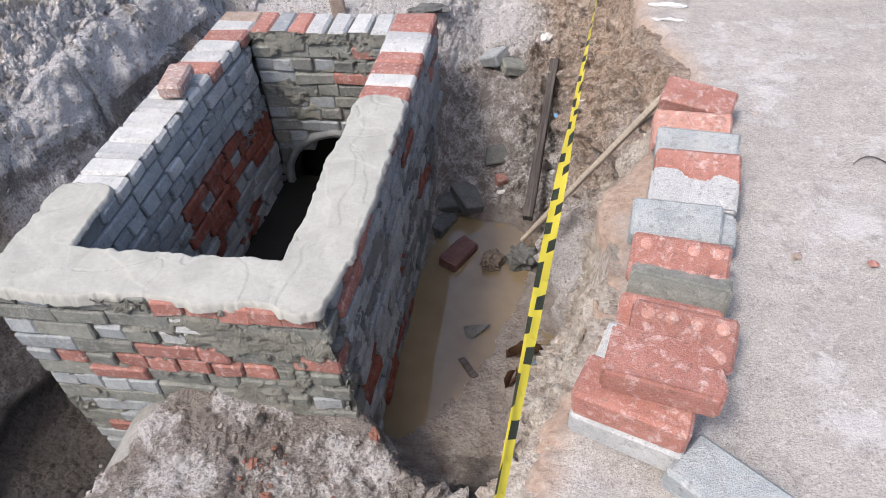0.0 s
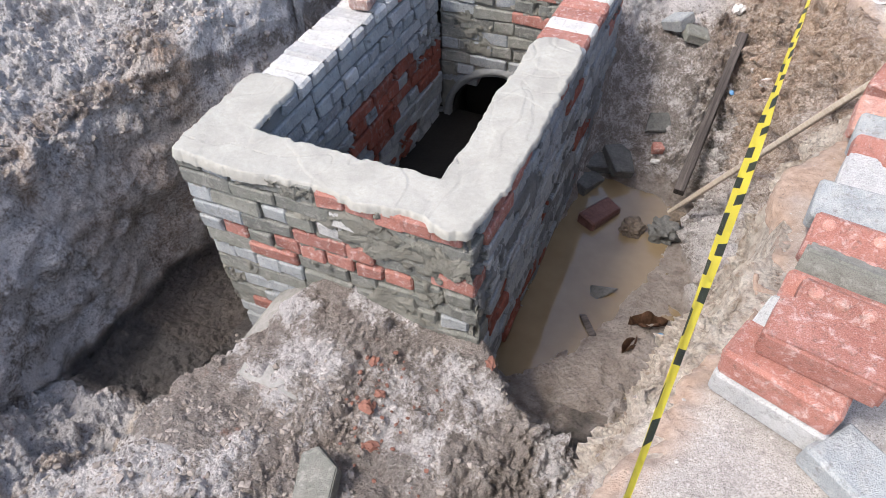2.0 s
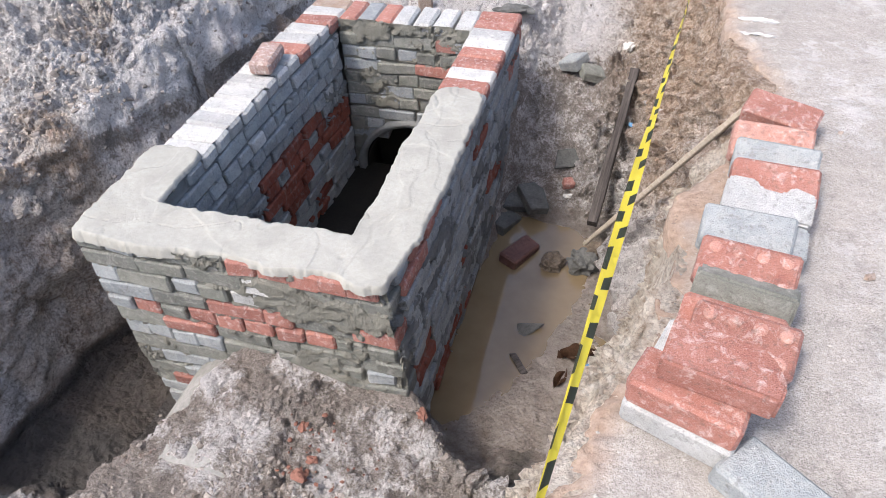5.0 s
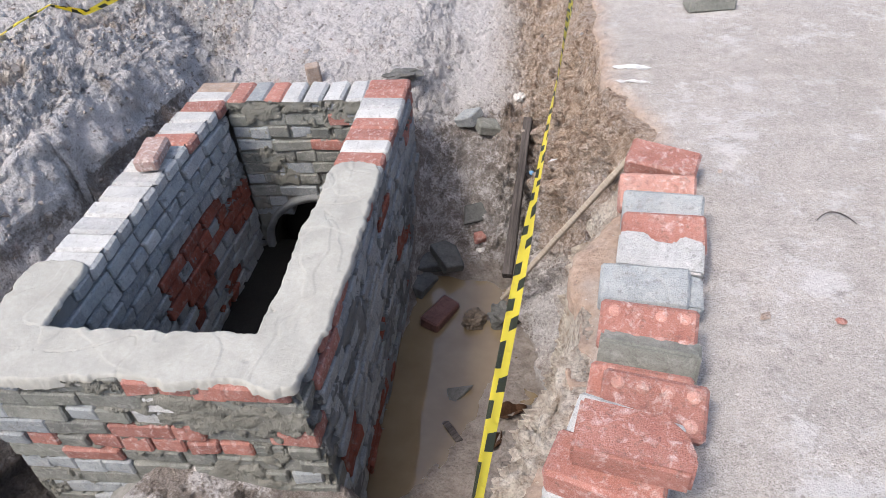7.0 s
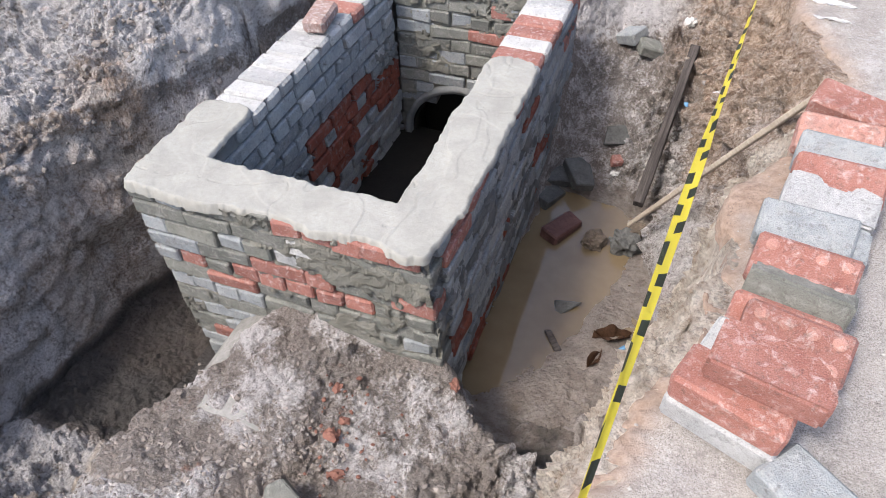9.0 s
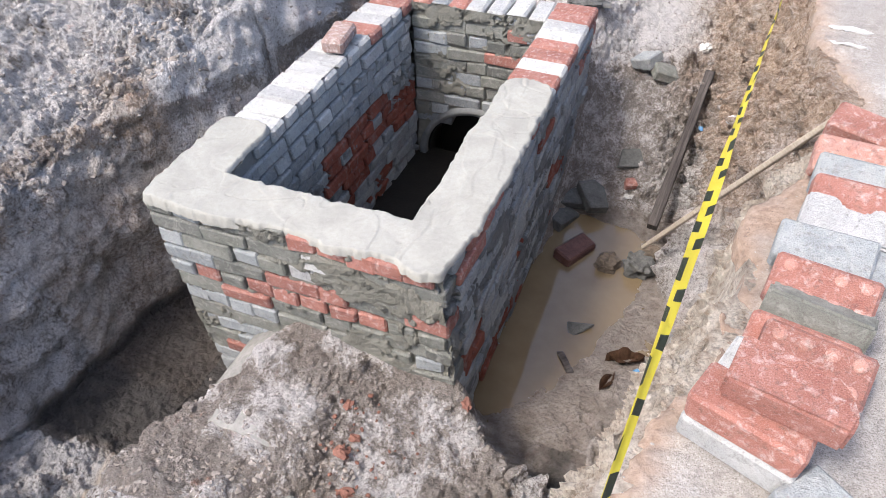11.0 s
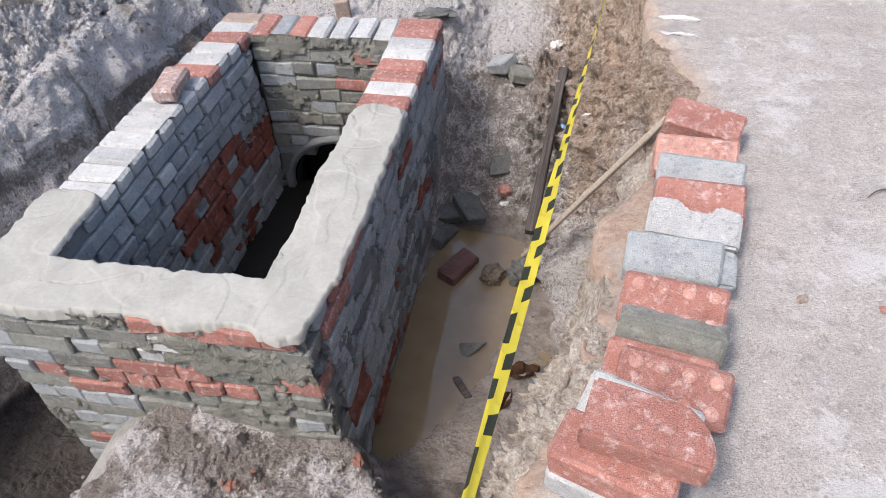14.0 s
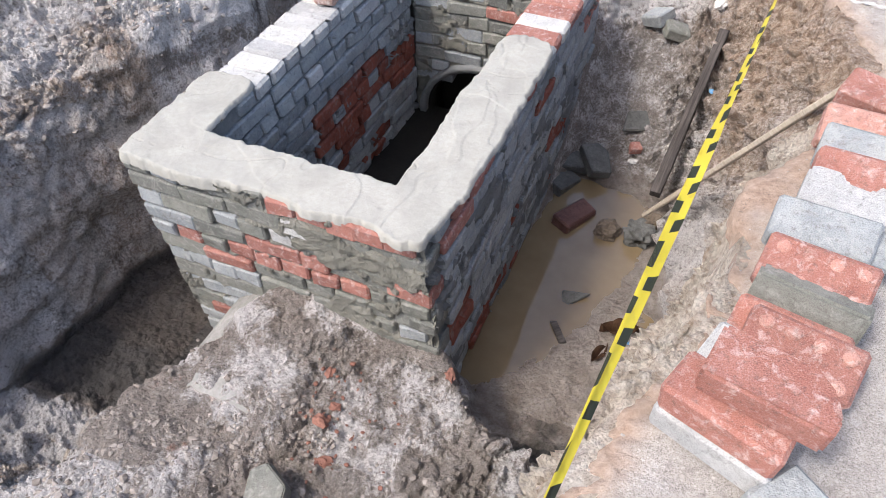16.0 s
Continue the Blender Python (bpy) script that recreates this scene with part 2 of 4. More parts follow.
WETRED = plain_material("wet_red_paver", (0.085, 0.04, 0.035), (0.19, 0.10, 0.085), 0.45, 30)
CRUMB = plain_material("brick_crumb", (0.17, 0.08, 0.06), (0.30, 0.15, 0.115), 0.95, 60)
MUDSTONE = plain_material("muddy_stone", (0.10, 0.078, 0.058), (0.19, 0.15, 0.115), 0.7, 22)
# near-black that paints in the darkness of the bore and chamber bottom
SHADE_BLACK = plain_material("shade_black", (0.012, 0.011, 0.010), (0.022, 0.020, 0.017), 0.5, 10)
PALESTONE = plain_material("pale_stone", (0.60, 0.58, 0.55), (0.75, 0.73, 0.70), 0.9, 20)
GRIT = plain_material("grit", (0.28, 0.25, 0.22), (0.62, 0.59, 0.55), 0.9, 9)
LEAF = plain_material("dead_leaf", (0.07, 0.035, 0.02), (0.16, 0.085, 0.05), 0.6, 40)
BLUE = plain_material("blue_plastic", (0.10, 0.26, 0.50), (0.25, 0.45, 0.66), 0.4, 60)
PAINT = plain_material("white_lime", (0.55, 0.54, 0.53), (0.66, 0.65, 0.64), 0.9, 40)
CLOD = plain_material("soil_clods", (0.17, 0.145, 0.125), (0.40, 0.36, 0.33), 0.95, 14)


# ---- numeric noise ----
TABLE = np.random.RandomState(7).rand(1 << 16)


def lattice(i, j, k):
    return TABLE[(i * 73856093 ^ j * 19349663 ^ k * 83492791) & 0xFFFF]


def vnoise(x, y, z=0.0):
    x, y, z = np.broadcast_arrays(np.asarray(x, float), np.asarray(y, float), np.asarray(z, float))
    i, j, k = (np.floor(a).astype(np.int64) for a in (x, y, z))
    u, v, w = x - i, y - j, z - k
    u, v, w = (a * a * (3 - 2 * a) for a in (u, v, w))
    out = 0
    for a in (0, 1):
        for b in (0, 1):
            for c in (0, 1):
                out = out + lattice(i + a, j + b, k + c) * (u if a else 1 - u) * (v if b else 1 - v) * (w if c else 1 - w)
    return out * 2 - 1


def fbm(x, y, z=0.0, octaves=4, gain=0.5, ridged=False):
    s, amp, f = 0, 1.0, 1.0
    for o in range(octaves):
        n = vnoise(np.asarray(x) * f + 17.3 * o, np.asarray(y) * f + 5.1 * o, np.asarray(z) * f + 9.7 * o)
        s = s + amp * ((1 - 2 * np.abs(n)) if ridged else n)
        amp, f = amp * gain, f * 2.03
    return s


def clods(x, y, z, seed=0, reach=0.62):
    """Rounded lumps of uneven height with sharp crevices between them, 0 to 1."""
    i, j, k = (np.floor(a).astype(np.int64) for a in (x, y, z))
    best, tone = np.full(np.shape(x), 9.0), np.zeros(np.shape(x))
    for a in (-1, 0, 1):
        for b in (-1, 0, 1):
            for c in (-1, 0, 1):
                p, q, r = i + a + seed, j + b, k + c
                dx, dy, dz = p - seed + lattice(p, q, r) - x, q + lattice(q, r, p + 91) - y, r + lattice(r, p + 57, q) - z
                d = dx * dx + dy * dy + dz * dz
                nearer = d < best
                best = np.where(nearer, d, best)
                tone = np.where(nearer, lattice(p + 13, q + 29, r + 71), tone)
    return np.clip(1 - best / reach ** 2, 0, 1) ** 0.7 * (0.25 + 0.75 * tone)


def smooth(a, b, x):
    t = np.clip((np.asarray(x, float) - a) / (b - a), 0, 1)
    return t * t * (3 - 2 * t)


# ---- building helpers ----
def part(name, bm, material, parent=None, label="", m=None):
    """One mesh object from a bmesh, under a thing or a part."""
    me = bpy.data.meshes.new(name)
    bm.to_mesh(me)
    bm.free()
    me.materials.append(material)
    ob = new(name, me)
    if parent:
        ob.parent = parent
    if m is not None:
        ob.matrix_basis = m
    return tagged(ob, label)


def sheet(name, P, material, mask=None, colours=None, parent=None, smooth_faces=True):
    """A grid of points (rows, columns, 3) as one mesh; mask picks its cells."""
    r, c = P.shape[:2]
    idx = np.arange(r * c).reshape(r, c)
    q = np.stack([idx[:-1, :-1], idx[:-1, 1:], idx[1:, 1:], idx[1:, :-1]], -1)
    q = q[mask] if mask is not None else q.reshape(-1, 4)
    used = np.unique(q)
    remap = np.zeros(r * c, np.int64)
    remap[used] = np.arange(len(used))
    me = bpy.data.meshes.new(name)
    me.vertices.add(len(used))
    me.vertices.foreach_set("co", P.reshape(-1, 3)[used].ravel())
    me.loops.add(q.size)
    me.loops.foreach_set("vertex_index", remap[q].ravel().astype(np.int32))
    me.polygons.add(len(q))
    me.polygons.foreach_set("loop_start", np.arange(0, q.size, 4, dtype=np.int32))
    me.polygons.foreach_set("use_smooth", np.full(len(q), smooth_faces))
    me.update(calc_edges=True)
    if colours is not None:
        a = me.color_attributes.new("soil", 'FLOAT_COLOR', 'POINT')
        full = np.ones((len(used), 4))
        full[:, :3] = colours.reshape(-1, 3)[used]
        a.data.foreach_set("color", full.ravel())
    me.materials.append(material)
    ob = new(name, me)
    if parent:
        ob.parent = parent
    return ob


def block(l, w, t, bevel=0.006, seed=0, rough=0.0):
    """A bevelled block about its centre, with slightly uneven corners."""
    rng = random.Random(seed)
    bm = bmesh.new()
    bmesh.ops.create_cube(bm, size=1.0)
    for v in bm.verts:
        v.co = Vector((v.co.x * l, v.co.y * w, v.co.z * t)) + Vector([rng.uniform(-rough, rough) for _ in range(3)])
    bmesh.ops.bevel(bm, geom=list(bm.edges), offset=bevel, segments=1, affect='EDGES')
    return bm


def slab(outline, t, bevel=0.005, seed=0, rough=0.0):
    """A flat piece with the given outline, thickness t, about z = 0."""
    rng = random.Random(seed)
    bm = bmesh.new()
    f = bm.faces.new([bm.verts.new((x, y, -t / 2)) for x, y in outline])
    up = bmesh.ops.extrude_face_region(bm, geom=[f])
    for v in up["geom"]:
        if isinstance(v, bmesh.types.BMVert):
            v.co.z += t
    for v in bm.verts:
        v.co += Vector([rng.uniform(-rough, rough) for _ in range(3)])
    bmesh.ops.recalc_face_normals(bm, faces=list(bm.faces))
    bmesh.ops.bevel(bm, geom=list(bm.edges), offset=bevel, segments=2, affect='EDGES', clamp_overlap=True)
    return bm


def rock(r, squash, seed, rough=0.3, sub=2):
    bm = bmesh.new()
    bmesh.ops.create_icosphere(bm, subdivisions=sub, radius=1.0)
    for v in bm.verts:
        p = v.co.normalized()
        k = 1 + rough * float(fbm(p.x * 1.7 + seed * 3.1, p.y * 1.7, p.z * 1.7 + seed, 3))
        v.co = Vector((p.x * squash[0], p.y * squash[1], p.z * squash[2])) * (r * k)
    return bm


# ---- ground ----
EDGE_Y = [-60, -3.0, -1.6, -1.0, -0.735, -0.61, -0.475, -0.35, -0.23, -0.14, -0.045, 0.13, 0.25, 0.45, 0.69, 0.88, 1.2, 1.64, 2.4, 4.0, 60]
EDGE_X = [0.2, 0.2, 0.28, 0.38, 0.465, 0.53, 0.575, 0.63, 0.685, 0.68, 0.707, 0.716, 0.745, 0.87, 0.95, 0.965, 0.87, 0.86, 0.86, 0.85, 0.85]
ROAD_Z = 0.291
WATER_Z = -0.865


def edge(y):
    return np.interp(y, EDGE_Y, EDGE_X)


POOL_Y = [0.05, 0.2, 0.38, 0.64, 0.85, 1.13, 1.45, 1.6]
POOL_X = [0.05, 0.17, 0.30, 0.44, 0.48, 0.51, 0.46, 0.25]


def ground_height(x, y):
    # pit beside the chamber: a shallow pool with a silted shore, rising behind
    pit = WATER_Z + np.clip(0.11 * (x - np.interp(y, POOL_Y, POOL_X)), -0.03, 0.05)
    pit = pit + np.interp(y, [1.35, 1.5, 1.85, 2.25, 2.7, 3.3, 5], [0, 0.05, 0.27, 0.50, 0.74, 0.92, 1.10])
    # dug mound before it, cut off along a line
    mound = np.interp(y, [-3, -1.3, -0.8, -0.45, -0.2, -0.02], [-0.2, -0.42, -0.48, -0.53, -0.50, -0.43]) - 0.06 * smooth(-0.55, -0.15, x) - 0.05 * smooth(0.1, 0.45, x)
    mound = mound + 0.02 * smooth(-0.67, -0.57, x) * smooth(-0.52, -0.36, y) * smooth(-0.1, -0.35, x)
    brink = np.interp(x, [-0.1, 0.03, 0.2, 0.37, 0.5, 0.7], [0.05, 0.02, -0.13, -0.17, -0.24, -0.32])
    pit = np.where(y < 0.6, mound + (pit - mound) * smooth(0.0, 0.20, y - brink) ** 0.85, pit)
    trench = np.interp(y, [-3, -1.5, -1.0, -0.62, -0.42, 0.3], [-0.1, -0.36, -0.56, -0.80, -0.92, -0.95])
    foot = np.interp(y, [-1.2, -0.6, -0.46, -0.3, -0.12, 0.0], [-0.1, -0.10, -0.07, 0.03, 0.10, 0.15])
    front = trench + (pit - trench) * smooth(-0.95, -0.70, x - foot + 0.05 * fbm(y * 4, 3.3, 0, 2))
    back = np.interp(y, [1.9, 2.3, 3.0, 4.0, 6.0], [-0.25, -0.06, 0.12, 0.22, 0.28])
    z = np.where(y < 0.6, front, pit)
    z = np.where(y > 1.0, back + (pit - back) * smooth(-0.12, 0.2, x - 0.12 * (y - 1.9)), z)
    # chamber footing
    inside = (x > -0.99) & (x < -0.02) & (y > 0.05) & (y < 1.86)
    z = np.where(inside, -1.2, z)
    # bank on the road side
    w = np.interp(y, [-1.5, -0.2, 0.3, 0.9, 1.4, 1.8, 2.6], [0.13, 0.13, 0.17, 0.33, 0.27, 0.19, 0.17])
    t = np.clip((edge(y) - x) / w, 0, 1)
    top = ROAD_Z - 0.020
    z = np.where(x > edge(y) - w, top + (z - top) * t ** np.interp(y, [-0.3, 0.3, 0.9], [0.9, 1.0, 1.25]), z)
    # bank beyond the chamber: a steep cut face over the trench
    xb = np.interp(y, [-1.6, -0.9, -0.5, 0.1, 0.36, 0.65, 0.9, 1.9, 2.3, 3.0], [-1.15, -1.38, -1.43, -1.44, -1.38, -1.16, -1.10, -1.08, -1.2, -1.7])
    lip = np.interp(y, [-1.5, -0.5, 0.0, 0.35, 0.85, 1.3, 2.0, 3.0], [-0.30, -0.24, -0.19, -0.08, 0.14, 0.18, 0.10, 0.12])
    run = np.clip(xb - x, 0, 60)
    bank = np.minimum(lip + np.interp(run, [0.0, 0.15, 0.25, 0.5, 0.9, 1.6, 60], [0.06, 0.09, 0.14, 0.22, 0.29, 0.36, 0.36]), 0.36)
    t = np.clip(run / np.interp(y, [-0.9, -0.4, 0.1, 0.35], [0.34, 0.22, 0.15, 0.15]), 0, 1)
    z = np.where(x < xb, z + (bank - z) * (1 - (1 - t) ** 1.7), z)
    return z


def ground():
    fx = np.concatenate([np.arange(-2.3, -1.62, 0.0085), np.arange(-1.62, -1.05, 0.0024), np.arange(-1.05, 0.40, 0.0066),
                         np.arange(0.40, 1.0, 0.0052), np.arange(1.0, 1.25, 0.03)])
    fy = np.concatenate([np.arange(-1.4, -0.95, 0.012), np.arange(-0.95, 0.4, 0.0058), np.arange(0.4, 2.5, 0.0072), np.arange(2.5, 3.0, 0.012)])
    grow = np.array([0.03, 0.08, 0.16, 0.3, 0.5, 0.8, 1.3, 2.2, 4, 8, 16, 32, 64, 120])
    xs = np.concatenate([fx[0] - grow[::-1], fx, fx[-1] + grow])
    ys = np.concatenate([fy[0] - grow[::-1], fy, fy[-1] + grow])
    X, Y = np.meshgrid(xs, ys)
    calm = smooth(0.0, 0.5, np.maximum.reduce([fx[0] - X, X - fx[-1], fy[0] - Y, Y - fy[-1], np.zeros_like(X)]))
    WX = X + (1 - calm) * 0.04 * np.where(X < -1.0, fbm(X * 2.6, Y * 2.6, 2.0, 2, 0.35), fbm(X * 3.1, Y * 3.1, 2.0, 3))
    WY = Y + (1 - calm) * 0.035 * np.where(X < -1.0, fbm(X * 2.6, Y * 2.6, 8.0, 2, 0.35), fbm(X * 3.1, Y * 3.1, 8.0, 4))
    Z = ground_height(np.where(np.abs(X + 0.5) < 0.62, X, WX), WY)
    near_wall = (X > -1.1) & (X < 0.1) & (Y > -0.05) & (Y < 1.9)
    Z = np.where(near_wall, ground_height(X, Y), Z)
    under = X > edge(Y) + 0.075
    # undercut of the tall bank
    low = smooth(-0.35, -0.85, Z) * smooth(-1.25, -1.4, X) * smooth(0.6, 0.3, Y)
    PX = X - 0.05 * low
    # lumps, pushed out along the slope
    gy, gx = np.gradient(Z, ys, xs)
    ln = np.sqrt(gx * gx + gy * gy + 1)
    nx, ny, nz = -gx / ln, -gy / ln, 1 / ln
    floor = smooth(-0.78, -0.88, Z) * smooth(0.05, 0.2, X)
    amp = 0.06 * (X < -1.0) + (0.034 + 0.035 * smooth(0.45, 0.35, edge(Y) - X) * smooth(0.02, 0.08, edge(Y) - X)) * ((X >= -1.0) & (X < edge(Y) - 0.005))
    amp = amp + 0.012 * smooth(0.06, 0.0, np.abs(edge(Y) - X + 0.01))
    amp = amp + 0.007 * (Y < 0.05) * (X > -1.0) * (X < 0.4)
    amp = amp + 0.02 * smooth(0.55, 0.3, edge(Y) - X) * (X < edge(Y) - 0.03) * (Y > 0.5)
    amp = amp * (1 - 0.94 * floor)
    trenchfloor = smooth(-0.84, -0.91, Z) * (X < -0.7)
    amp = amp * (1 - 0.5 * trenchfloor)
    broken = smooth(0.26, 0.08, edge(Y) - X) * smooth(0.75, 0.5, Y) * (X < edge(Y))
    amp = amp + 0.022 * broken
    amp = np.where(under, 0.0, amp)
    amp = amp * (1 - calm)
    warp = 0.35 * fbm(X * 9, Y * 9, 5.0, 2)
    patch = smooth(-0.45, 0.35, fbm(X * 3.3, Y * 3.3, 31.0, 3))
    gentle = np.where(X < -1.0, np.clip(1.6 / np.maximum(np.hypot(gx, gy), 0.1), 0.12, 1), 1.0)
    rough = (0.75 * clods(PX * 8 + warp, Y * 8, Z * 8, 3) + np.sqrt(gentle) * (0.25 + 0.4 * patch) * clods(PX * 21 + warp, Y * 21 - warp, Z * 21, 11)
             + gentle * (0.12 + 0.22 * patch) * clods(PX * 52, Y * 52, Z * 52, 23))
    d = np.where(X < -1.05, 0.9, 0.55) * fbm(PX * 4.5, Y * 4.5, Z * 4.5, 3) + rough - 0.45 + 0.22 * gentle * fbm(PX * 30, Y * 30, Z * 30, 3, 0.6)
    d = d + np.where(X < -1.05, 0.45 * gentle, 0.15) * fbm(PX * 13, Y * 13, Z * 13, 4, 0.65)
    # the cut face of the tall bank is smoother, in broad slabs
    cut = smooth(-1.03, -1.08, X) * smooth(1.4, 3.0, np.hypot(gx, gy))
    slabs = 0.9 * fbm(PX * 3, Y * 3, Z * 4, 3, 0.5) + 0.5 * np.abs(fbm(PX * 7, Y * 7, Z * 9, 3, 0.5)) + 0.40 * fbm(PX * 11, Y * 11, Z * 11, 2, 0.5) + 0.3 * rough
    d = d + (slabs - d) * 0.5 * cut
    d = np.where(near_wall & (X > -1.06), np.minimum(d, 0.1) * 0.5, d)
    P = np.stack([PX + nx * amp * d, Y + ny * amp * d, Z + nz * amp * d], -1)
    P[..., 2] = np.where(under, np.minimum(P[..., 2], ROAD_Z - 0.03), P[..., 2])
    # make-up of the soil
    n1 = 0.5 + 0.5 * fbm(X * 2.2, Y * 2.2, 4.0, 4)
    crust = 0.55 + 0.7 * (n1 - 0.5)
    crust = np.where(Y > 1.85, np.where(X < 0.0, 0.95, 0.2 + 0.75 * smooth(-0.45, -0.25, Z)), crust)
    crust = np.where((X < -1.1) & (Z > -0.02), 0.92 + 0.35 * fbm(X * 9, Y * 9, 33.0, 3) + 0.3 * smooth(0.3, 0.6, n1), crust)
    crust = np.where((X < -1.0) & (Z < -0.1), 0.72 + 0.8 * n1 * smooth(-0.3, 0.3, fbm(X * 6, Y * 6, Z * 6, 3)), crust)
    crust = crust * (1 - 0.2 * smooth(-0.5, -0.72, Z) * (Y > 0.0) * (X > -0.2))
    crust = np.where((Y < 0.1) & (X > -0.95) & (X < 0.5), 0.42 + 0.5 * fbm(X * 8, Y * 8, 14.0, 4), crust)
    crust = np.where((Y < -0.7) & (X < -0.6), 0.85, crust)
    crust = crust + 0.30 * (X > 0.05) * (Y > 0.0)
    crust = crust * (1 - calm) + 0.6 * calm
    # low crust gives the trench floor its darkest tone, painted shade included
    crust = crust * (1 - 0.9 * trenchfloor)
    away = edge(Y) - X
    clay = smooth(0.55, 0.2, away) * smooth(-0.65, -0.2, Z) * smooth(0.2, 0.8, Y) * (0.6 + 0.4 * smooth(0.8, 1.3, Y))
    clay = np.maximum(clay, 0.9 * smooth(0.14, 0.05, away) * (Z > -0.05))
    crust = crust * (1 - 0.5 * clay) + 0.62 * smooth(0.10, 0.02, away) * (Y < 0.6)
    clay = np.maximum(clay, 0.75 * smooth(0.0, 0.3, fbm(X * 3.2, Y * 3.2, 11.0, 3)) * (X < -1.05) * smooth(-1.7, -1.4, X))
    lipband = smooth(-0.42, -0.25, Z) * smooth(0.0, -0.12, Z) * (X < -1.25) * (Y < 0.3)
    clay = np.maximum(clay, 0.75 * lipband * smooth(-0.2, 0.2, fbm(X * 4, Y * 4, 21.0, 3)))
    clay = np.maximum(clay, 0.9 * broken)
    crust = np.maximum(crust, 0.95 * broken)
    wet = 0.8 * smooth(-0.77, -0.87, P[..., 2]) * (X > -0.2) + 0.15 * smooth(-0.3, -0.6, Z) * (X > 0.0) * (Y > 0.1) * smooth(2.3, 1.7, Y) + trenchfloor
    C = np.stack([np.clip(crust, 0, 1), np.clip(wet, 0, 1), np.clip(clay, 0, 1)], -1)
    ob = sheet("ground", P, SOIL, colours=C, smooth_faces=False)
    return tagged(ob, "lumpy grey-brown excavated soil with a pale dry crust", "ground", kind="structure"), P


GROUND, GP = ground()


def soil_at(x, y):
    """Height of the finished soil near (x, y)."""
    g = GP[14:-14, 14:-14]
    d = (g[..., 0] - x) ** 2 + (g[..., 1] - y) ** 2
    near = d < 0.018 ** 2
    return float(g[..., 2][near].max()) if near.any() else float(g[..., 2].ravel()[d.argmin()])


def road():
    """The hard trodden surface, a crust with a broken edge."""
    ys = np.concatenate([[-60, -30, -12, -6, -4, -3, -2.3], np.arange(-1.9, 3.0, 0.0095), [3.3, 4, 6, 12, 30, 60]])
    off = np.concatenate([[0, 0.003, 0.012], np.arange(0.02, 0.11, 0.008), np.arange(0.12, 0.5, 0.02), np.arange(0.52, 2.2, 0.08), [2.6, 3.5, 6, 12, 30, 60]])
    O, Y = np.meshgrid(off, ys)
    rag = 0.020 * fbm(Y * 7, 1.5, 0, 4) + 0.007 * fbm(Y * 60, 4.5, 0, 2)
    X = edge(Y) + 0.022 - 0.034 * smooth(0.05, 0.2, Y) * smooth(0.75, 0.5, Y) + rag + O
    Z = ROAD_Z + 0.006 * fbm(X * 2.5, Y * 2.5, 0, 3) + 0.0025 * fbm(X * 22, Y * 22, 0, 2) - 0.016 * np.exp(-O / 0.03)
    lip = smooth(0.095, 0.02, O) * np.maximum(smooth(0.15, -0.05, Y), 0.5 * smooth(0.55, 0.8, Y))
    Z = Z + lip * (0.016 * fbm(X * 16, Y * 16, 3.0, 3, 0.6) + 0.006 * fbm(X * 55, Y * 55, 6.0, 2) - 0.006)
    Z = np.where(O == 0, ROAD_Z - 0.085, Z)
    brown = smooth(0.20, 0.08, O) * smooth(0.0, 0.2, Y) * smooth(0.8, 0.5, Y) + 0.9 * lip + 0.4 * smooth(0.04, 0.0, O)
    C = np.stack([brown * 0, brown * 0, np.clip(brown, 0, 1)], -1)
    ob = sheet("road", np.stack([X, Y, Z], -1), ROAD, colours=C)
    return tagged(ob, "pale grey hard-packed gravelly roadway with a crumbled edge", "road", kind="structure")


road()


def puddle():
    xs, ys = np.linspace(0.005, 0.72, 30), np.linspace(0.02, 1.75, 60)
    X, Y = np.meshgrid(xs, ys)
    ob = sheet("water", np.stack([X, Y, np.full_like(X, WATER_Z)], -1), WATER)
    return tagged(ob, "still brown muddy water in the bottom of the pit", "water", kind="structure")


puddle()


# ---- the brick chamber ----
X0, X1, Y0, Y1 = -1.05, 0.038, 0.0, 1.89      # outer faces
IX0, IX1, IY0, IY1 = -0.845, -0.162, 0.195, 1.665
BASE = -1.15
PITCH = 0.0672
L, W, T = 0.200, 0.098, 0.060

chamber = tagged(new("inspection_chamber"), "unfinished rectangular brick chamber with wet mortar on its rim", "manhole")
chamber.location = (0, 0, 0)
MESHES = {}


def settle(x, y, z):
    """Sideways lean and bow of the walls at a place on the plan."""
    near_front = smooth(0.35, 0.0, y)
    return (0.034 * smooth(1.0, 1.9, y) * smooth(-0.5, -0.85, x) - 0.085 * z * smooth(-0.3, -1.05, x) * near_front
            - 0.035 * smooth(-0.3, 0.0, x) * near_front * smooth(-0.4, 0.0, z))


def paver_mesh(kind, material, variant):
    """Shared meshes: 's' long face outwards, 'h' short face outwards."""
    key = (kind, material.name, variant)
    if key not in MESHES:
        dims = {"s": (L, W, T), "h": (W, W, T), "top": (0.0945, L, T), "tail": (0.0885, L, T)}[kind]
        bm = block(*dims, bevel=0.0115 if kind in ("top", "tail") else 0.006, seed=variant * 7 + len(kind), rough=0.003 if kind in ("top", "tail") else 0.0048)
        me = bpy.data.meshes.new("brick")
        bm.to_mesh(me)
        bm.free()
        me.materials.append(material)
        MESHES[key] = me
    return MESHES[key]


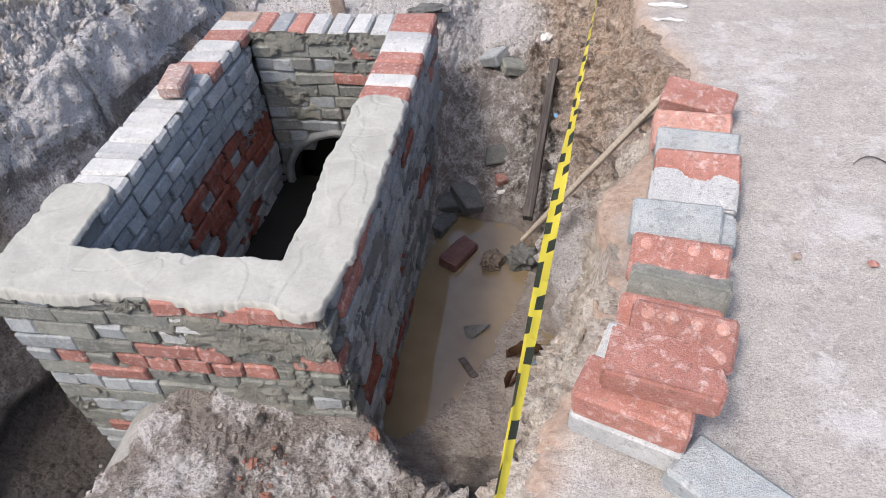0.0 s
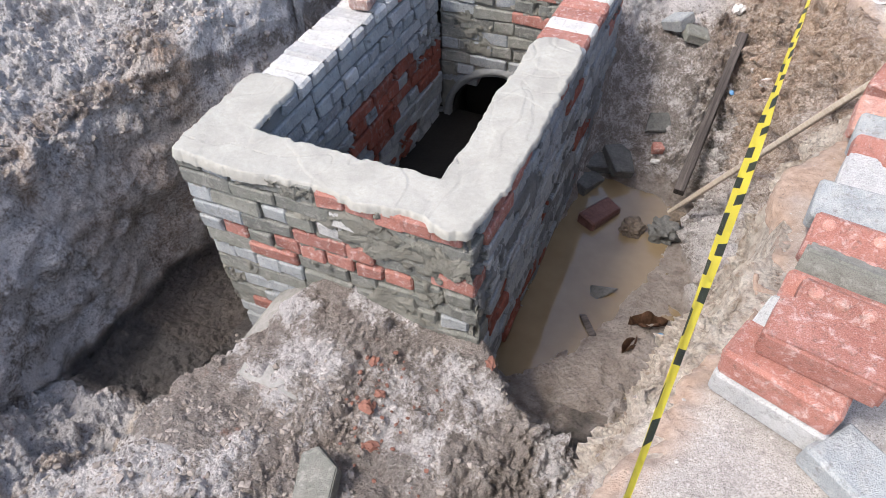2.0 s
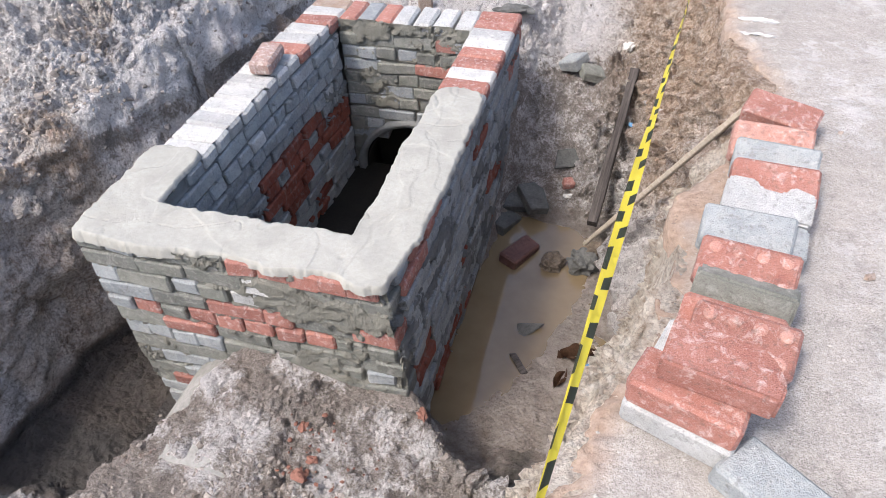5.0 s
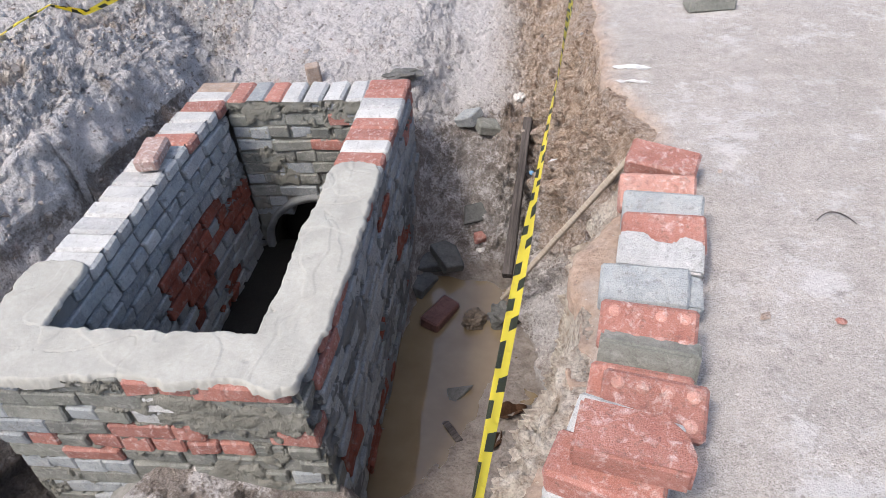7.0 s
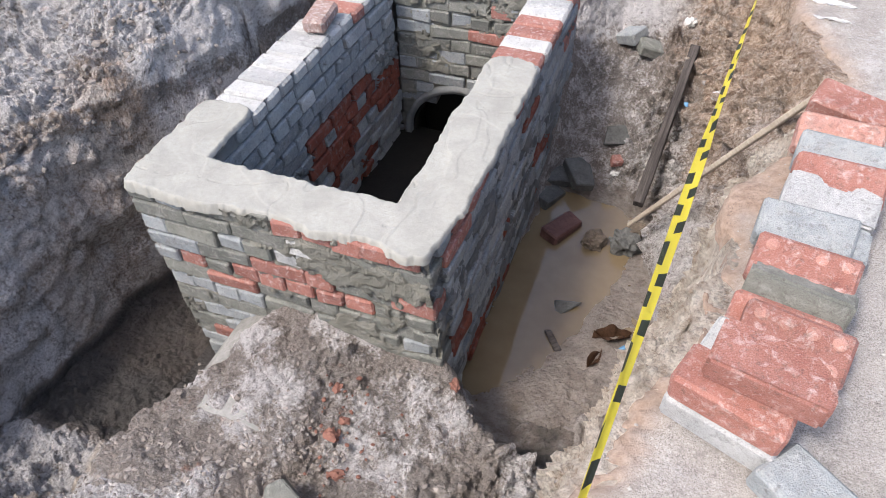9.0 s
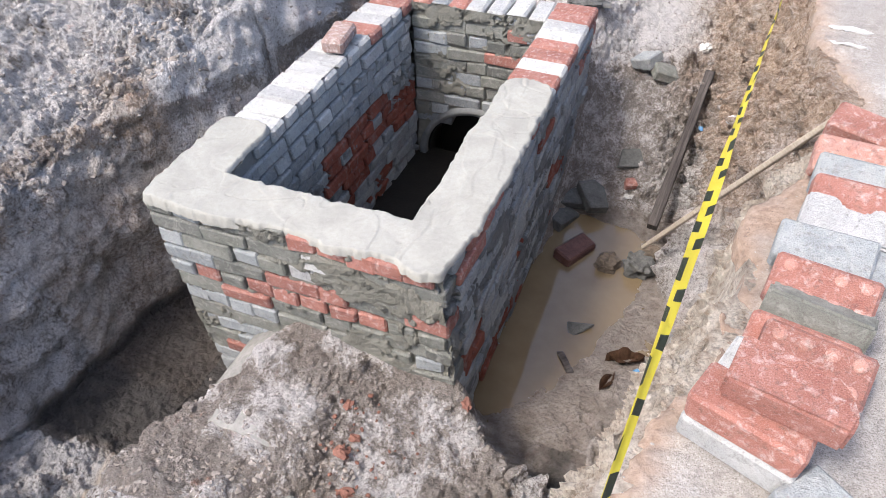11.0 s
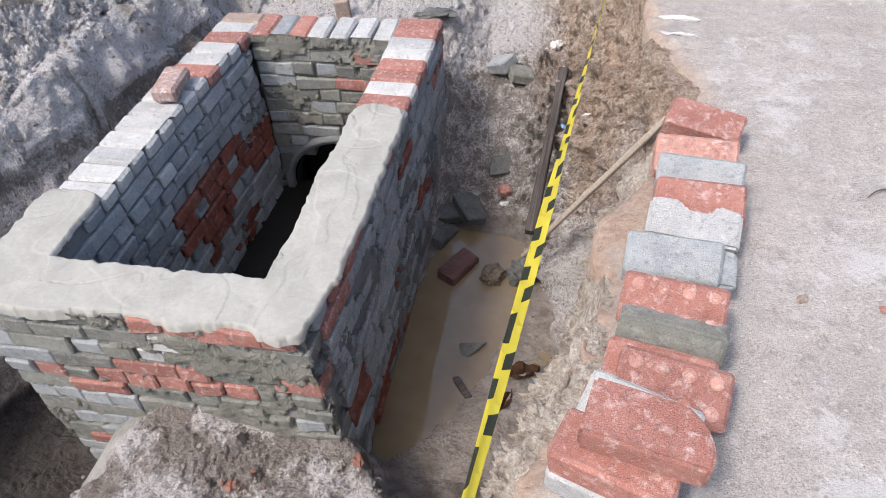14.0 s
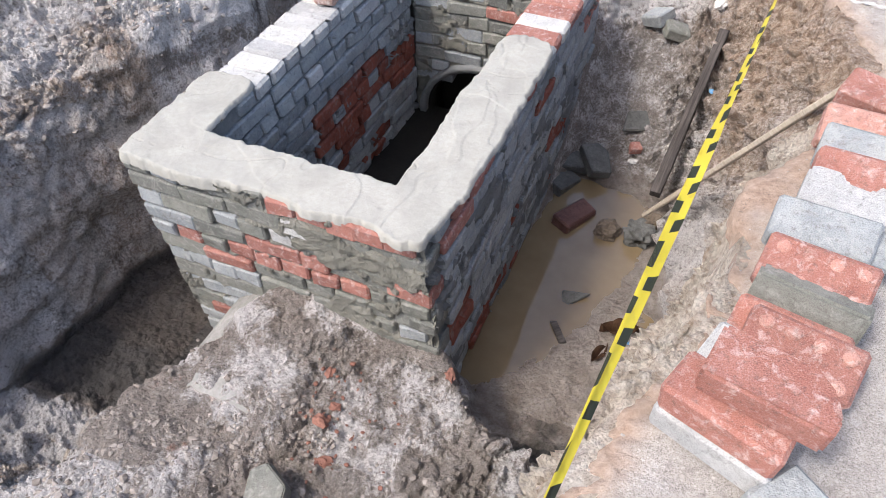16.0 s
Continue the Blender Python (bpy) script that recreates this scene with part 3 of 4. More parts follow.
def lay(kind, material, parent, m, rng, jitter=1.0):
    ob = new("brick", paver_mesh(kind, material, rng.randrange(5)))
    ob.parent = parent
    tilt = pose(rng.uniform(-.003, .003) * jitter, rng.uniform(-.004, .004) * jitter, rng.uniform(-.002, .002) * jitter,
                rng.uniform(-1, 1) * jitter, rng.uniform(-1, 1) * jitter, rng.uniform(-1.2, 1.2) * jitter)
    at = m.translation
    ob.matrix_basis = Matrix.Translation((float(settle(at.x, at.y, at.z)), 0, 0)) @ m @ tilt
    return ob


def face(parent, origin, along, outward, length, first, last, pick, seed, skip=None, loose=1.7):
    """Courses of pavers on one face of a wall. along, outward: unit vectors; rows alternate long and short faces."""
    rng = random.Random(seed)
    a, o = Vector(along), Vector(outward)
    turn = Matrix((a, -o, Vector((0, 0, 1)))).transposed().to_4x4()
    if turn.determinant() < 0:
        turn = Matrix((-a, -o, Vector((0, 0, 1)))).transposed().to_4x4()
    for k in range(first, last):
        z = -PITCH * k - T / 2
        s, kind = 0.0, ("h" if k % 2 == 0 else "s")
        s = -rng.uniform(0.0, 0.05) if kind == "s" else -rng.uniform(0, 0.02)
        while s < length - 0.03:
            kd = kind if rng.random() > 0.12 else ("h" if kind == "s" else "s")
            n = L if kd == "s" else W
            if s + n > length + 0.015:
                kd, n = "h", W
            c = min(max(s + n / 2, n / 2), length - n / 2)
            if s >= length - 0.02:
                break
            if not (skip and skip(c, z)):
                at = Vector(origin) + a * c - o * (W / 2) + Vector((0, 0, z))
                lay(kd, pick(c, z, rng), parent, Matrix.Translation(at) @ turn, rng, loose)
            s += n + rng.uniform(0.006, 0.013)


def core(name, x0, x1, y0, y1, z1, material, label):
    bm = bmesh.new()
    bmesh.ops.create_cube(bm, size=1.0, matrix=Matrix.LocRotScale(((x0 + x1) / 2, (y0 + y1) / 2, (BASE + z1) / 2), None, (x1 - x0, y1 - y0, z1 - BASE)))
    return part(name, bm, material, chamber, label)


def smear(parent, origin, along, outward, length, height, material, cover, seed, skip=None, fill=0.006, base=-0.012, wide=0.13, free=(), band=0.0, bald=0.5, thin=0.0):
    """Mortar between and over the pavers of one face, squeezed out unevenly."""
    s = np.arange(0.0, length + 0.001, 0.0045)
    h = np.arange(-height, 0.0, 0.0045)
    S, H = np.meshgrid(s, h)
    # pavers left bare
    bare = np.zeros_like(S)
    for a, b, m in free:
        bare = np.maximum(bare, smooth(-0.012, 0.012, np.minimum(S - a, b - S)) * smooth(PITCH * 0.55, PITCH * 0.38, np.abs(H - m)))
    low = fbm(S * 4 + seed, H * 7, seed, 4)
    fine = fbm(S * 34, H * 38, seed, 3)
    n = 1.25 * low + 0.34 * fine + 0.20 * fbm(S * 80, H * 80, seed, 3) - 0.8 * bare + band * np.exp(-((H + 0.15) / 0.06) ** 2) - thin * smooth(0.55, 0.3, S)
    row = np.abs(((-H / PITCH) % 1.0) - 0.955)
    row = np.minimum(row, 1 - row)
    out = base + fill * smooth(wide, 0.02, row) * smooth(-0.75, -0.05, n) * (0.85 + 0.5 * fine) 
    film = smooth(bald, bald + 0.08, n)
    out = np.maximum(out, film * (0.0035 + 0.1 * cover * np.clip(n, 0, 1) + 0.0035 * fine) + (1 - film) * -0.03)
    P = np.array(origin) + S[..., None] * np.array(along) + H[..., None] * np.array((0, 0, 1.0)) + np.minimum(out, 0.008 + 0.004 * fine)[..., None] * np.array(outward)
    P[..., 0] += settle(P[..., 0], P[..., 1], P[..., 2])
    mask = None
    if skip:
        mask = ~skip(S, H)[:-1, :-1]
    return sheet("mortar", P, material, mask=mask, parent=parent)


def near(c, z, spots):
    return any(a <= c <= b and abs(z - m) < PITCH * 0.55 for a, b, m in spots)


FRONT_RED = [(-0.50, -0.0, -0.03), (-0.74, -0.38, -0.235), (-0.07, 0.05, -0.235), (-0.92, -0.80, -0.30), (-0.76, -0.33, -0.30),
             (-0.28, -0.15, -0.30), (-0.93, -0.62, -0.365), (-0.95, -0.80, -0.70)]


def pick_front(c, z, rng):
    x = X0 + c
    if near(x, z, FRONT_RED):
        return RED
    r = rng.random()
    return WHITE if r < 0.04 else GREY if r < (0.62 if x < -0.6 else 0.15) else OLIVE


def pick_right(c, z, rng):
    if z < -0.5 and rng.random() < (0.5 if c < 0.35 else 0.16):
        return DARKRED
    if (c < 0.12 and z > -0.05) or (c < 0.35 and abs(z + 0.1) < 0.04 and rng.random() < 0.5) or (c > 1.5 and z > -0.2 and rng.random() < 0.5):
        return RED
    return DARKRED if rng.random() < 0.05 else GREY


def pick_left(c, z, rng):
    y = IY0 + c
    # a stepped patch of red
    low, high = np.interp(y, [0.8, 1.0, 1.25, 1.45, 1.75], [-0.50, -0.58, -0.57, -0.55, -0.64]), np.interp(y, [0.8, 0.99, 1.35, 1.75], [-0.44, -0.30, -0.33, -0.45])
    if 0.82 < y < 1.75 and low < z < high and rng.random() < 0.86:
        return DARKRED
    if z < -0.6 and 0.85 < y < 1.35 and rng.random() < 0.4:
        return DARKRED
    return WHITE if rng.random() < 0.05 else GREY


def pick_back(c, z, rng):
    x = IX0 + c
    if near(x, z, [(-0.36, -0.27, -0.10), (-0.42, -0.32, -0.235), (-0.28, -0.18, -0.30)]):
        return RED
    return GREY if rng.random() < 0.35 else OLIVE


PIPE_X, PIPE_Z = -0.47, -0.862


def hole(c, z):
    return (IX0 + c - PIPE_X) ** 2 + (z - PIPE_Z) ** 2 < 0.345 ** 2


front = core("wall", X0 + 0.17, X1 - 0.09, Y0 + 0.09, IY0 - 0.012, -0.005, JOINT, "lower courses smeared with olive mortar")
right = core("wall", IX1 + 0.012, X1 - 0.09, Y0 + 0.09, Y1 - 0.02, -0.062, JOINT_DARK, "blue-grey outer face")
left = core("wall", X0 + 0.06, IX0 - 0.09, Y0 + 0.09, Y1 - 0.02, -0.062, JOINT_DARK, "grey inner face with a red patch")
back = core("wall", IX0 - 0.05, IX1 + 0.05, IY1 + 0.09, Y1 - 0.02, -0.062, JOINT, "pierced by a pipe")
# the back wall is open round the pipe
bm = bmesh.new()
bm.from_mesh(back.data)
bmesh.ops.delete(bm, geom=list(bm.verts), context='VERTS')
for xa, xb, za, zb in ((IX0 - 0.05, PIPE_X - 0.31, BASE, -0.062), (PIPE_X + 0.31, IX1 + 0.05, BASE, -0.062), (PIPE_X - 0.31, PIPE_X + 0.31, PIPE_Z + 0.305, -0.062)):
    bmesh.ops.create_cube(bm, size=1.0, matrix=Matrix.LocRotScale(((xa + xb) / 2, IY1 + 0.14, (za + zb) / 2), None, (xb - xa, 0.10, zb - za)))
bm.to_mesh(back.data)
bm.free()

face(front, (X0, Y0, 0), (1, 0, 0), (0, -1, 0), X1 - X0, 0, 14, pick_front, 1, loose=1.2)
face(right, (X1, Y0 + 0.1, 0), (0, 1, 0), (1, 0, 0), Y1 - Y0 - 0.1, 1, 14, pick_right, 2)
face(left, (IX0, IY0 - 0.05, 0), (0, 1, 0), (1, 0, 0), IY1 - IY0 + 0.05, 1, 16, pick_left, 3)
face(back, (IX0, IY1, 0), (1, 0, 0), (0, -1, 0), IX1 - IX0, 1, 16, pick_back, 4, hole)
face(right, (IX1, IY0, 0), (0, 1, 0), (-1, 0, 0), IY1 - IY0, 1, 16, pick_left, 31)
face(front, (IX0, IY0, 0), (1, 0, 0), (0, 1, 0), IX1 - IX0, 1, 16, pick_back, 32)
face(left, (X0, Y0 + 0.1, 0), (0, 1, 0), (-1, 0, 0), Y1 - Y0 - 0.1, 1, 14, pick_back, 33)
face(back, (X0 + 0.1, Y1, 0), (1, 0, 0), (0, 1, 0), X1 - X0 - 0.2, 1, 6, pick_back, 34)
smear(front, (X0, Y0, 0), (1, 0, 0), (0, -1, 0), X1 - X0, 0.94, JOINT, 0.034, 3.0, base=-0.016, fill=0.015, wide=0.26, band=0.75, bald=0.27, thin=0.7, free=[(a - X0, b - X0, m) for a, b, m in FRONT_RED])
smear(right, (X1, Y0, 0), (0, 1, 0), (1, 0, 0), Y1 - Y0, 0.94, JOINT_SHADED, 0.011, 8.0, fill=0.009, wide=0.15, base=-0.020, bald=0.8)
smear(left, (IX0, IY0, 0), (0, 1, 0), (1, 0, 0), IY1 - IY0, 1.08, JOINT_DARK, 0.012, 13.0, fill=0.006, wide=0.12, base=-0.020, bald=1.3)
smear(back, (IX0, IY1, 0), (1, 0, 0), (0, -1, 0), IX1 - IX0, 1.08, JOINT, 0.020, 21.0, lambda S, H: (IX0 + S - PIPE_X) ** 2 + (H - PIPE_Z) ** 2 < 0.325 ** 2, bald=0.42)

# rim of whole pavers laid across the walls
rng = random.Random(5)
LEFT_RIM = [GREY, WHITE, WHITE, WHITE, WHITE, WHITE, WHITE, WHITE, WHITE, RED, WHITE, WHITE, RED, WHITE, BROWN]
y = 0.36
step = (Y1 - y) / len(LEFT_RIM)
side = pose(0, 0, 0, 0, 0, 90)
for mat in LEFT_RIM:
    lay("top", mat, left, Matrix.Translation(((X0 + IX0) / 2, y + step / 2, -T / 2)) @ side, rng, 0.8)
    y += step
RIGHT_RIM = [GREY, RED, WHITE, RED, RED, WHITE, WHITE, RED, RED]
y = 1.03
step = (Y1 - y) / len(RIGHT_RIM)
for mat in RIGHT_RIM:
    lay("top", mat, right, Matrix.Translation(((X1 + IX1) / 2, y + step / 2, -T / 2)) @ side, rng, 0.8)
    y += step
BACK_RIM = [RED, GREY, RED, WHITE, WHITE, WHITE, WHITE]
x = IX0 - 0.012
step = (IX1 - IX0 + 0.024) / len(BACK_RIM)
for mat in BACK_RIM:
    lay("tail", mat, back, Matrix.Translation((x + step / 2, (IY1 + Y1) / 2, -T / 2)), rng, 0.8)
    x += step
for yy in np.arange(0.12, 1.0, 0.105):        # pavers under the mortar
    lay("top", GREY if rng.random() < 0.8 else RED, right, Matrix.Translation(((X1 + IX1) / 2, float(yy), -T / 2)) @ side, rng, 0.5)


def mortar_cap():
    g = 0.004
    xs, ys = np.arange(X0 - 0.03, X1 + 0.03, g), np.arange(Y0 - 0.03, 1.30, g)
    X, Y = np.meshgrid(xs, ys)

    def box(cx, cy, hx, hy, r):
        qx, qy = np.abs(X - cx) - hx + r, np.abs(Y - cy) - hy + r
        return np.hypot(np.maximum(qx, 0), np.maximum(qy, 0)) + np.minimum(np.maximum(qx, qy), 0) - r
    d = np.minimum(box((X0 + X1) / 2, 0.089, (X1 - X0) / 2 + 0.004, 0.102, 0.025),
                   np.minimum(box(-0.062, 0.55, 0.105, 0.575, 0.085), box((X0 + IX0) / 2 - 0.006, 0.25, 0.106, 0.25, 0.06)))
    d = d + 0.008 * fbm(X * 6, Y * 6, 1.0, 3) + 0.0045 * fbm(X * 38, Y * 38, 5.0, 3)
    strip = smooth(0.45, 0.2, np.abs(X + 0.30)) * smooth(0.05, 0.0, Y)
    d = d + 0.030 * strip * smooth(-0.2, 0.5, fbm(X * 9, 4.4, 0, 2) + 0.25)
    body = smooth(0.002, -0.008, d)
    trowel = 0.0045 * fbm(X * 4 + 0.6 * Y, Y * 4, 2.2, 3) + 0.0022 * np.abs(fbm(X * 3 + Y * 5, Y * 3 - X * 4, 7.0, 2))
    for k in range(4):
        trowel = trowel + 0.0021 * smooth(-0.012, 0.004, fbm(X * (2.0 + k * 0.7) + 3 * k, Y * 2.4 - 2 * k, 50.0 + 7 * k, 3))
    crack = np.abs(fbm(X * 3.3, Y * 3.3, 15.0, 3))
    rim = -0.003 - (0.012 + 0.012 * smooth(-0.45, -0.6, X)) * smooth(0.04, 0.0, Y)
    Z = rim + body * (0.0085 - rim) + trowel * body - 0.006 * smooth(0.010, 0.0, crack) * body - 0.003 * smooth(0.02, 0.0, np.abs(fbm(X * 1.6 + 3, Y * 2.2, 40.0, 3))) * body
    Z = Z + 0.002 * fbm(X * 70, Y * 70, 3.0, 2) * smooth(-0.03, 0.0, d)
    gy, gx = np.gradient(d, g)
    over = np.clip(d, 0, 0.02) / np.maximum(gx * gx + gy * gy, 0.3)
    X, Y = X - gx * over + settle(X, Y, 0.0), Y - gy * over
    inside = d < 0.0
    mask = inside[:-1, :-1] | inside[1:, :-1] | inside[:-1, 1:] | inside[1:, 1:]
    ob = sheet("mortar_cap", np.stack([X, Y, Z], -1), CAP, mask=mask, parent=chamber)
    return tagged(ob, "fresh pale grey trowelled mortar")


mortar_cap()

# inner floor: dark wet bottom, the chamber's shade put into its near-black colour
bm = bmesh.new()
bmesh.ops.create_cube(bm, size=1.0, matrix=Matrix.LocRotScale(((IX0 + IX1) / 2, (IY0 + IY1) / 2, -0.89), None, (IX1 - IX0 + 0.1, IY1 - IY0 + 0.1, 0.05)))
part("floor", bm, SHADE_BLACK, chamber, "dark wet bottom with shade painted in")


def tube(y0, y1, x, z, r_out, r_in, seg=64):
    """A pipe along y with real thickness and slightly uneven ends."""
    bm = bmesh.new()
    rings = []
    for yy, r in ((y0, r_in), (y0, r_out), ((y0 * 2 + y1) / 3, r_out), ((y0 + 2 * y1) / 3, r_out), (y1, r_out), (y1, r_in)):
        ring = []
        for i in range(seg):
            a = 2 * math.pi * i / seg
            w = 1 + 0.012 * float(vnoise(i * 0.6, yy * 3, 1.0))
            ring.append(bm.verts.new((x + r * w * math.cos(a), yy, z + r * w * math.sin(a))))
        rings.append(ring)
    for p, q in zip(rings, rings[1:] + rings[:1]):
        for i in range(seg):
            f = bm.faces.new((p[i], p[(i + 1) % seg], q[(i + 1) % seg], q[i]))
            f.smooth = True
    bmesh.ops.recalc_face_normals(bm, faces=list(bm.faces))
    return bm


ob = part("concrete_pipe", tube(1.645, 4.2, PIPE_X, PIPE_Z, 0.335, 0.300), JOINT_DARK)
# added black sleeve and end disc stand in for the unlit bore
bm = tube(1.68, 1.85, PIPE_X, PIPE_Z, 0.2990, 0.285)
bmesh.ops.create_cone(bm, cap_ends=True, segments=48, radius1=0.292, radius2=0.292, depth=0.01, matrix=pose(PIPE_X, 1.845, PIPE_Z, 90, 0, 0))
part("lining", bm, SHADE_BLACK, ob, "near-black inside of the pipe, its darkness painted in")
tagged(ob, "grey concrete drain pipe entering the chamber wall", "pipe")
ob = part("concrete_pipe", tube(-0.40, 0.085, -0.555, -0.79, 0.285, 0.24), PIPE)
tagged(ob, "pale grey concrete drain pipe half buried in soil", "pipe")


# ---- pavers lying along the road edge ----
KNOB = bpy.data.meshes.new("knob")
bm = bmesh.new()
bmesh.ops.create_icosphere(bm, subdivisions=2, radius=0.0135, matrix=Matrix.Diagonal((1, 1, 0.4, 1)))
bm.to_mesh(KNOB)
bm.free()
KNOB.materials.append(PINK)


def nubs(ob, l, w, t):
    """Eight low round knobs, in two rows, on the upper face."""
    for i in range(4):
        for j in (-1, 1):
            k = new("knob", KNOB)
            k.parent = ob
            k.matrix_basis = pose((i - 1.5) * l * 0.235, j * w * 0.27, t / 2 - 0.001)


def stack_paver(far_left, far_right, z, tilt, material, label, knobs=False, outline=None, roll=0.0, seed=0, thick=T):
    """A loose paver by the two ends of its upper far edge; tilt: degrees by which the far edge is raised."""
    p, q = Vector((*far_left, z)), Vector((*far_right, z))
    yaw = math.degrees(math.atan2(q.y - p.y, q.x - p.x))
    l, w = 0.195, 0.1
    bm = slab(outline, thick, 0.006, seed, 0.0012) if outline else block(l, w, thick, 0.007, seed, 0.003)
    turn = pose(0, 0, 0, 0, 0, yaw) @ pose(0, 0, 0, tilt, roll, 0)
    m = Matrix.Translation((p + q) / 2) @ turn @ Matrix.Translation((0, -w / 2, -thick / 2))
    ob = part("paver", bm, material)
    ob.matrix_basis = m
    if knobs:
        nubs(ob, l, w, thick)
    return tagged(ob, label, "brick", group="pavers along the road edge")


h, v = 0.0975, 0.05
NOTCH = [(-h, -v), (h, -v), (h, v * 0.75), (0.045, v), (0.03, v * 0.55), (-0.02, v * 0.6), (-0.035, v), (-h + 0.01, v), (-h, v * 0.8)]
CHIP = [(-h, -v), (h * 0.96, -v), (h, -v * 0.3), (h * 0.8, v * 0.45), (h * 0.45, v * 0.95), (-h, v)]
BROKEN = [(-h, -v), (0.055, -v), (h, -v * 0.8), (h, v), (-h, v)]
stack_paver((0.65 + .03, -0.375), (0.85 + .005, -0.437), 0.351, 0, WHITE, "pale grey concrete paver under a red one", seed=1)
stack_paver((0.675, -0.375), (0.855, -0.437), 0.4125, 1, RED, "red clay paver with a white splash lying flat", seed=2)
stack_paver((0.708, -0.362), (0.894, -0.404), 0.480, 6, RED, "red paver with a broken corner leaning on others", outline=CHIP, seed=3)
stack_paver((0.716, -0.262), (0.90, -0.335), 0.372, 20, WHITE, "pale paver mostly hidden beneath red ones", seed=4)
stack_paver((0.768, -0.226), (0.945, -0.264), 0.396, 30, RED, "red paver with round knobs on its face", knobs=True, seed=5)
stack_paver((0.748, -0.185), (0.925, -0.222), 0.372, 36, RED, "plain red paver wedged under a knobbed one", seed=6)
stack_paver((0.764, -0.155), (0.939, -0.195), 0.402, 74, OLIVE, "olive grey paver with a broken corner", outline=BROKEN, seed=7)
stack_paver((0.774, -0.066), (0.949, -0.094), 0.428, 33, RED, "red paver with round knobs on its face", knobs=True, seed=8)
stack_paver((0.784, 0.098), (0.966, 0.078), 0.392, 18, GREY, "grey concrete paver tilted on its neighbour", seed=9)
stack_paver((0.815, 0.105), (0.995, 0.083), 0.372, 12, GREY, "grey concrete paver with a notched edge", outline=NOTCH, seed=10)
stack_paver((0.840, 0.215), (1.015, 0.187), 0.392, 20, WHITE, "whitish concrete paver with a notched edge", outline=NOTCH, seed=11)
stack_paver((0.852, 0.275), (1.032, 0.260), 0.402, 34, RED, "red clay paver leaning in a row", seed=12)
stack_paver((0.872, 0.377), (1.037, 0.352), 0.398, 32, GREY, "grey concrete paver streaked with lime", seed=13)
stack_paver((0.862, 0.454), (1.037, 0.444), 0.400, 34, PINK, "faded red paver with round knobs", knobs=True, seed=14)
stack_paver((0.908, 0.655), (1.098, 0.595), 0.385, 14, RED, "red brown paver lying askew at the row's end", roll=6, seed=15)
ob = part("paver", block(0.2, 0.1, 0.06, 0.008, 31, 0.003), GREY)
ob.matrix_basis = pose(0.905, -0.575, ROAD_Z + 0.031, 0, 0, -38)
tagged(ob, "pale rough concrete paver lying apart on the road", "brick", group="pavers along the road edge")
ob = part("paver", block(0.2, 0.1, 0.06, 0.008, 32, 0.003), OLIVE)
ob.matrix_basis = pose(1.37, 1.92, ROAD_Z + 0.031, 0, 0, 5)
tagged(ob, "grey paver lying alone on the roadway", "brick")
ob = part("paver", block(0.2, 0.1, 0.06, 0.012, 33, 0.004), LIMED)
ob.matrix_basis = pose(-0.925, 1.14, 0.036, 0, 0, 100)
tagged(ob, "worn red and white paver resting on the chamber rim", "brick")


# ---- barrier tape ----
def ribbon(name, points, width, turns, label, bars, wave=0.0):
    """A narrow folded film along a line of points."""
    n = 260
    pts = np.array(points, float)
    seg = np.r_[0, np.cumsum(np.linalg.norm(np.diff(pts, axis=0), axis=1))]
    s = np.linspace(0, seg[-1], n)
    c = np.stack([np.interp(s, seg, pts[:, i]) for i in range(3)], -1)
    bm = bmesh.new()
    uv = bm.loops.layers.uv.new("UVMap")
    rows = []
    for i in range(n):
        tang = Vector(c[min(i + 1, n - 1)] - c[max(i - 1, 0)]).normalized()
        sidev = tang.cross(Vector((0, 0, 1))).normalized()
        upv = sidev.cross(tang)
        a = turns * 2 * math.pi * i / n + 0.7 * float(fbm(s[i] * 2.2, 1.0, 0, 2))
        w = width * (0.85 + 0.3 * float(vnoise(s[i] * 4, 2.0)))
        dvec = sidev * math.cos(a) + upv * math.sin(a)
        crease = sidev * (-math.sin(a)) + upv * math.cos(a)
        o = Vector(c[i])
        rows.append([bm.verts.new(o - dvec * w / 2), bm.verts.new(o + crease * 0.004), bm.verts.new(o + dvec * w / 2)])
    for i in range(n - 1):
        for j in (0, 1):
            f = bm.faces.new((rows[i][j], rows[i][j + 1], rows[i + 1][j + 1], rows[i + 1][j]))
            f.smooth = True
            for lp, (u, vv) in zip(f.loops, ((i, j), (i, j + 1), (i + 1, j + 1), (i + 1, j))):
                lp[uv].uv = (s[u] * bars, vv)
    bmesh.ops.solidify(bm, geom=list(bm.faces), thickness=0.0006)
    ob = part(name, bm, TAPE)
    return tagged(ob, label, "barrier tape")


ribbon("barrier_tape", [(0.42, -2.13, 0.775), (0.546, -0.783, 0.664), (0.677, 0.621, 0.554), (0.71, 0.974, 0.526), (0.83, 2.30, 0.40), (0.90, 3.0, 0.31)], 0.021, 1.2,
       "yellow and black striped tape pulled tight along the pit", 8.5)
bm = bmesh.new()
bmesh.ops.create_cone(bm, cap_ends=True, segments=10, radius1=0.013, radius2=0.010, depth=1.35)
ob = part("stake", bm, PALEWOOD)
ob.matrix_basis = pose(0.412, -2.145, 0.16, 2, 1, 0)
tagged(ob, "thin wooden stake that holds the barrier tape", "stake")


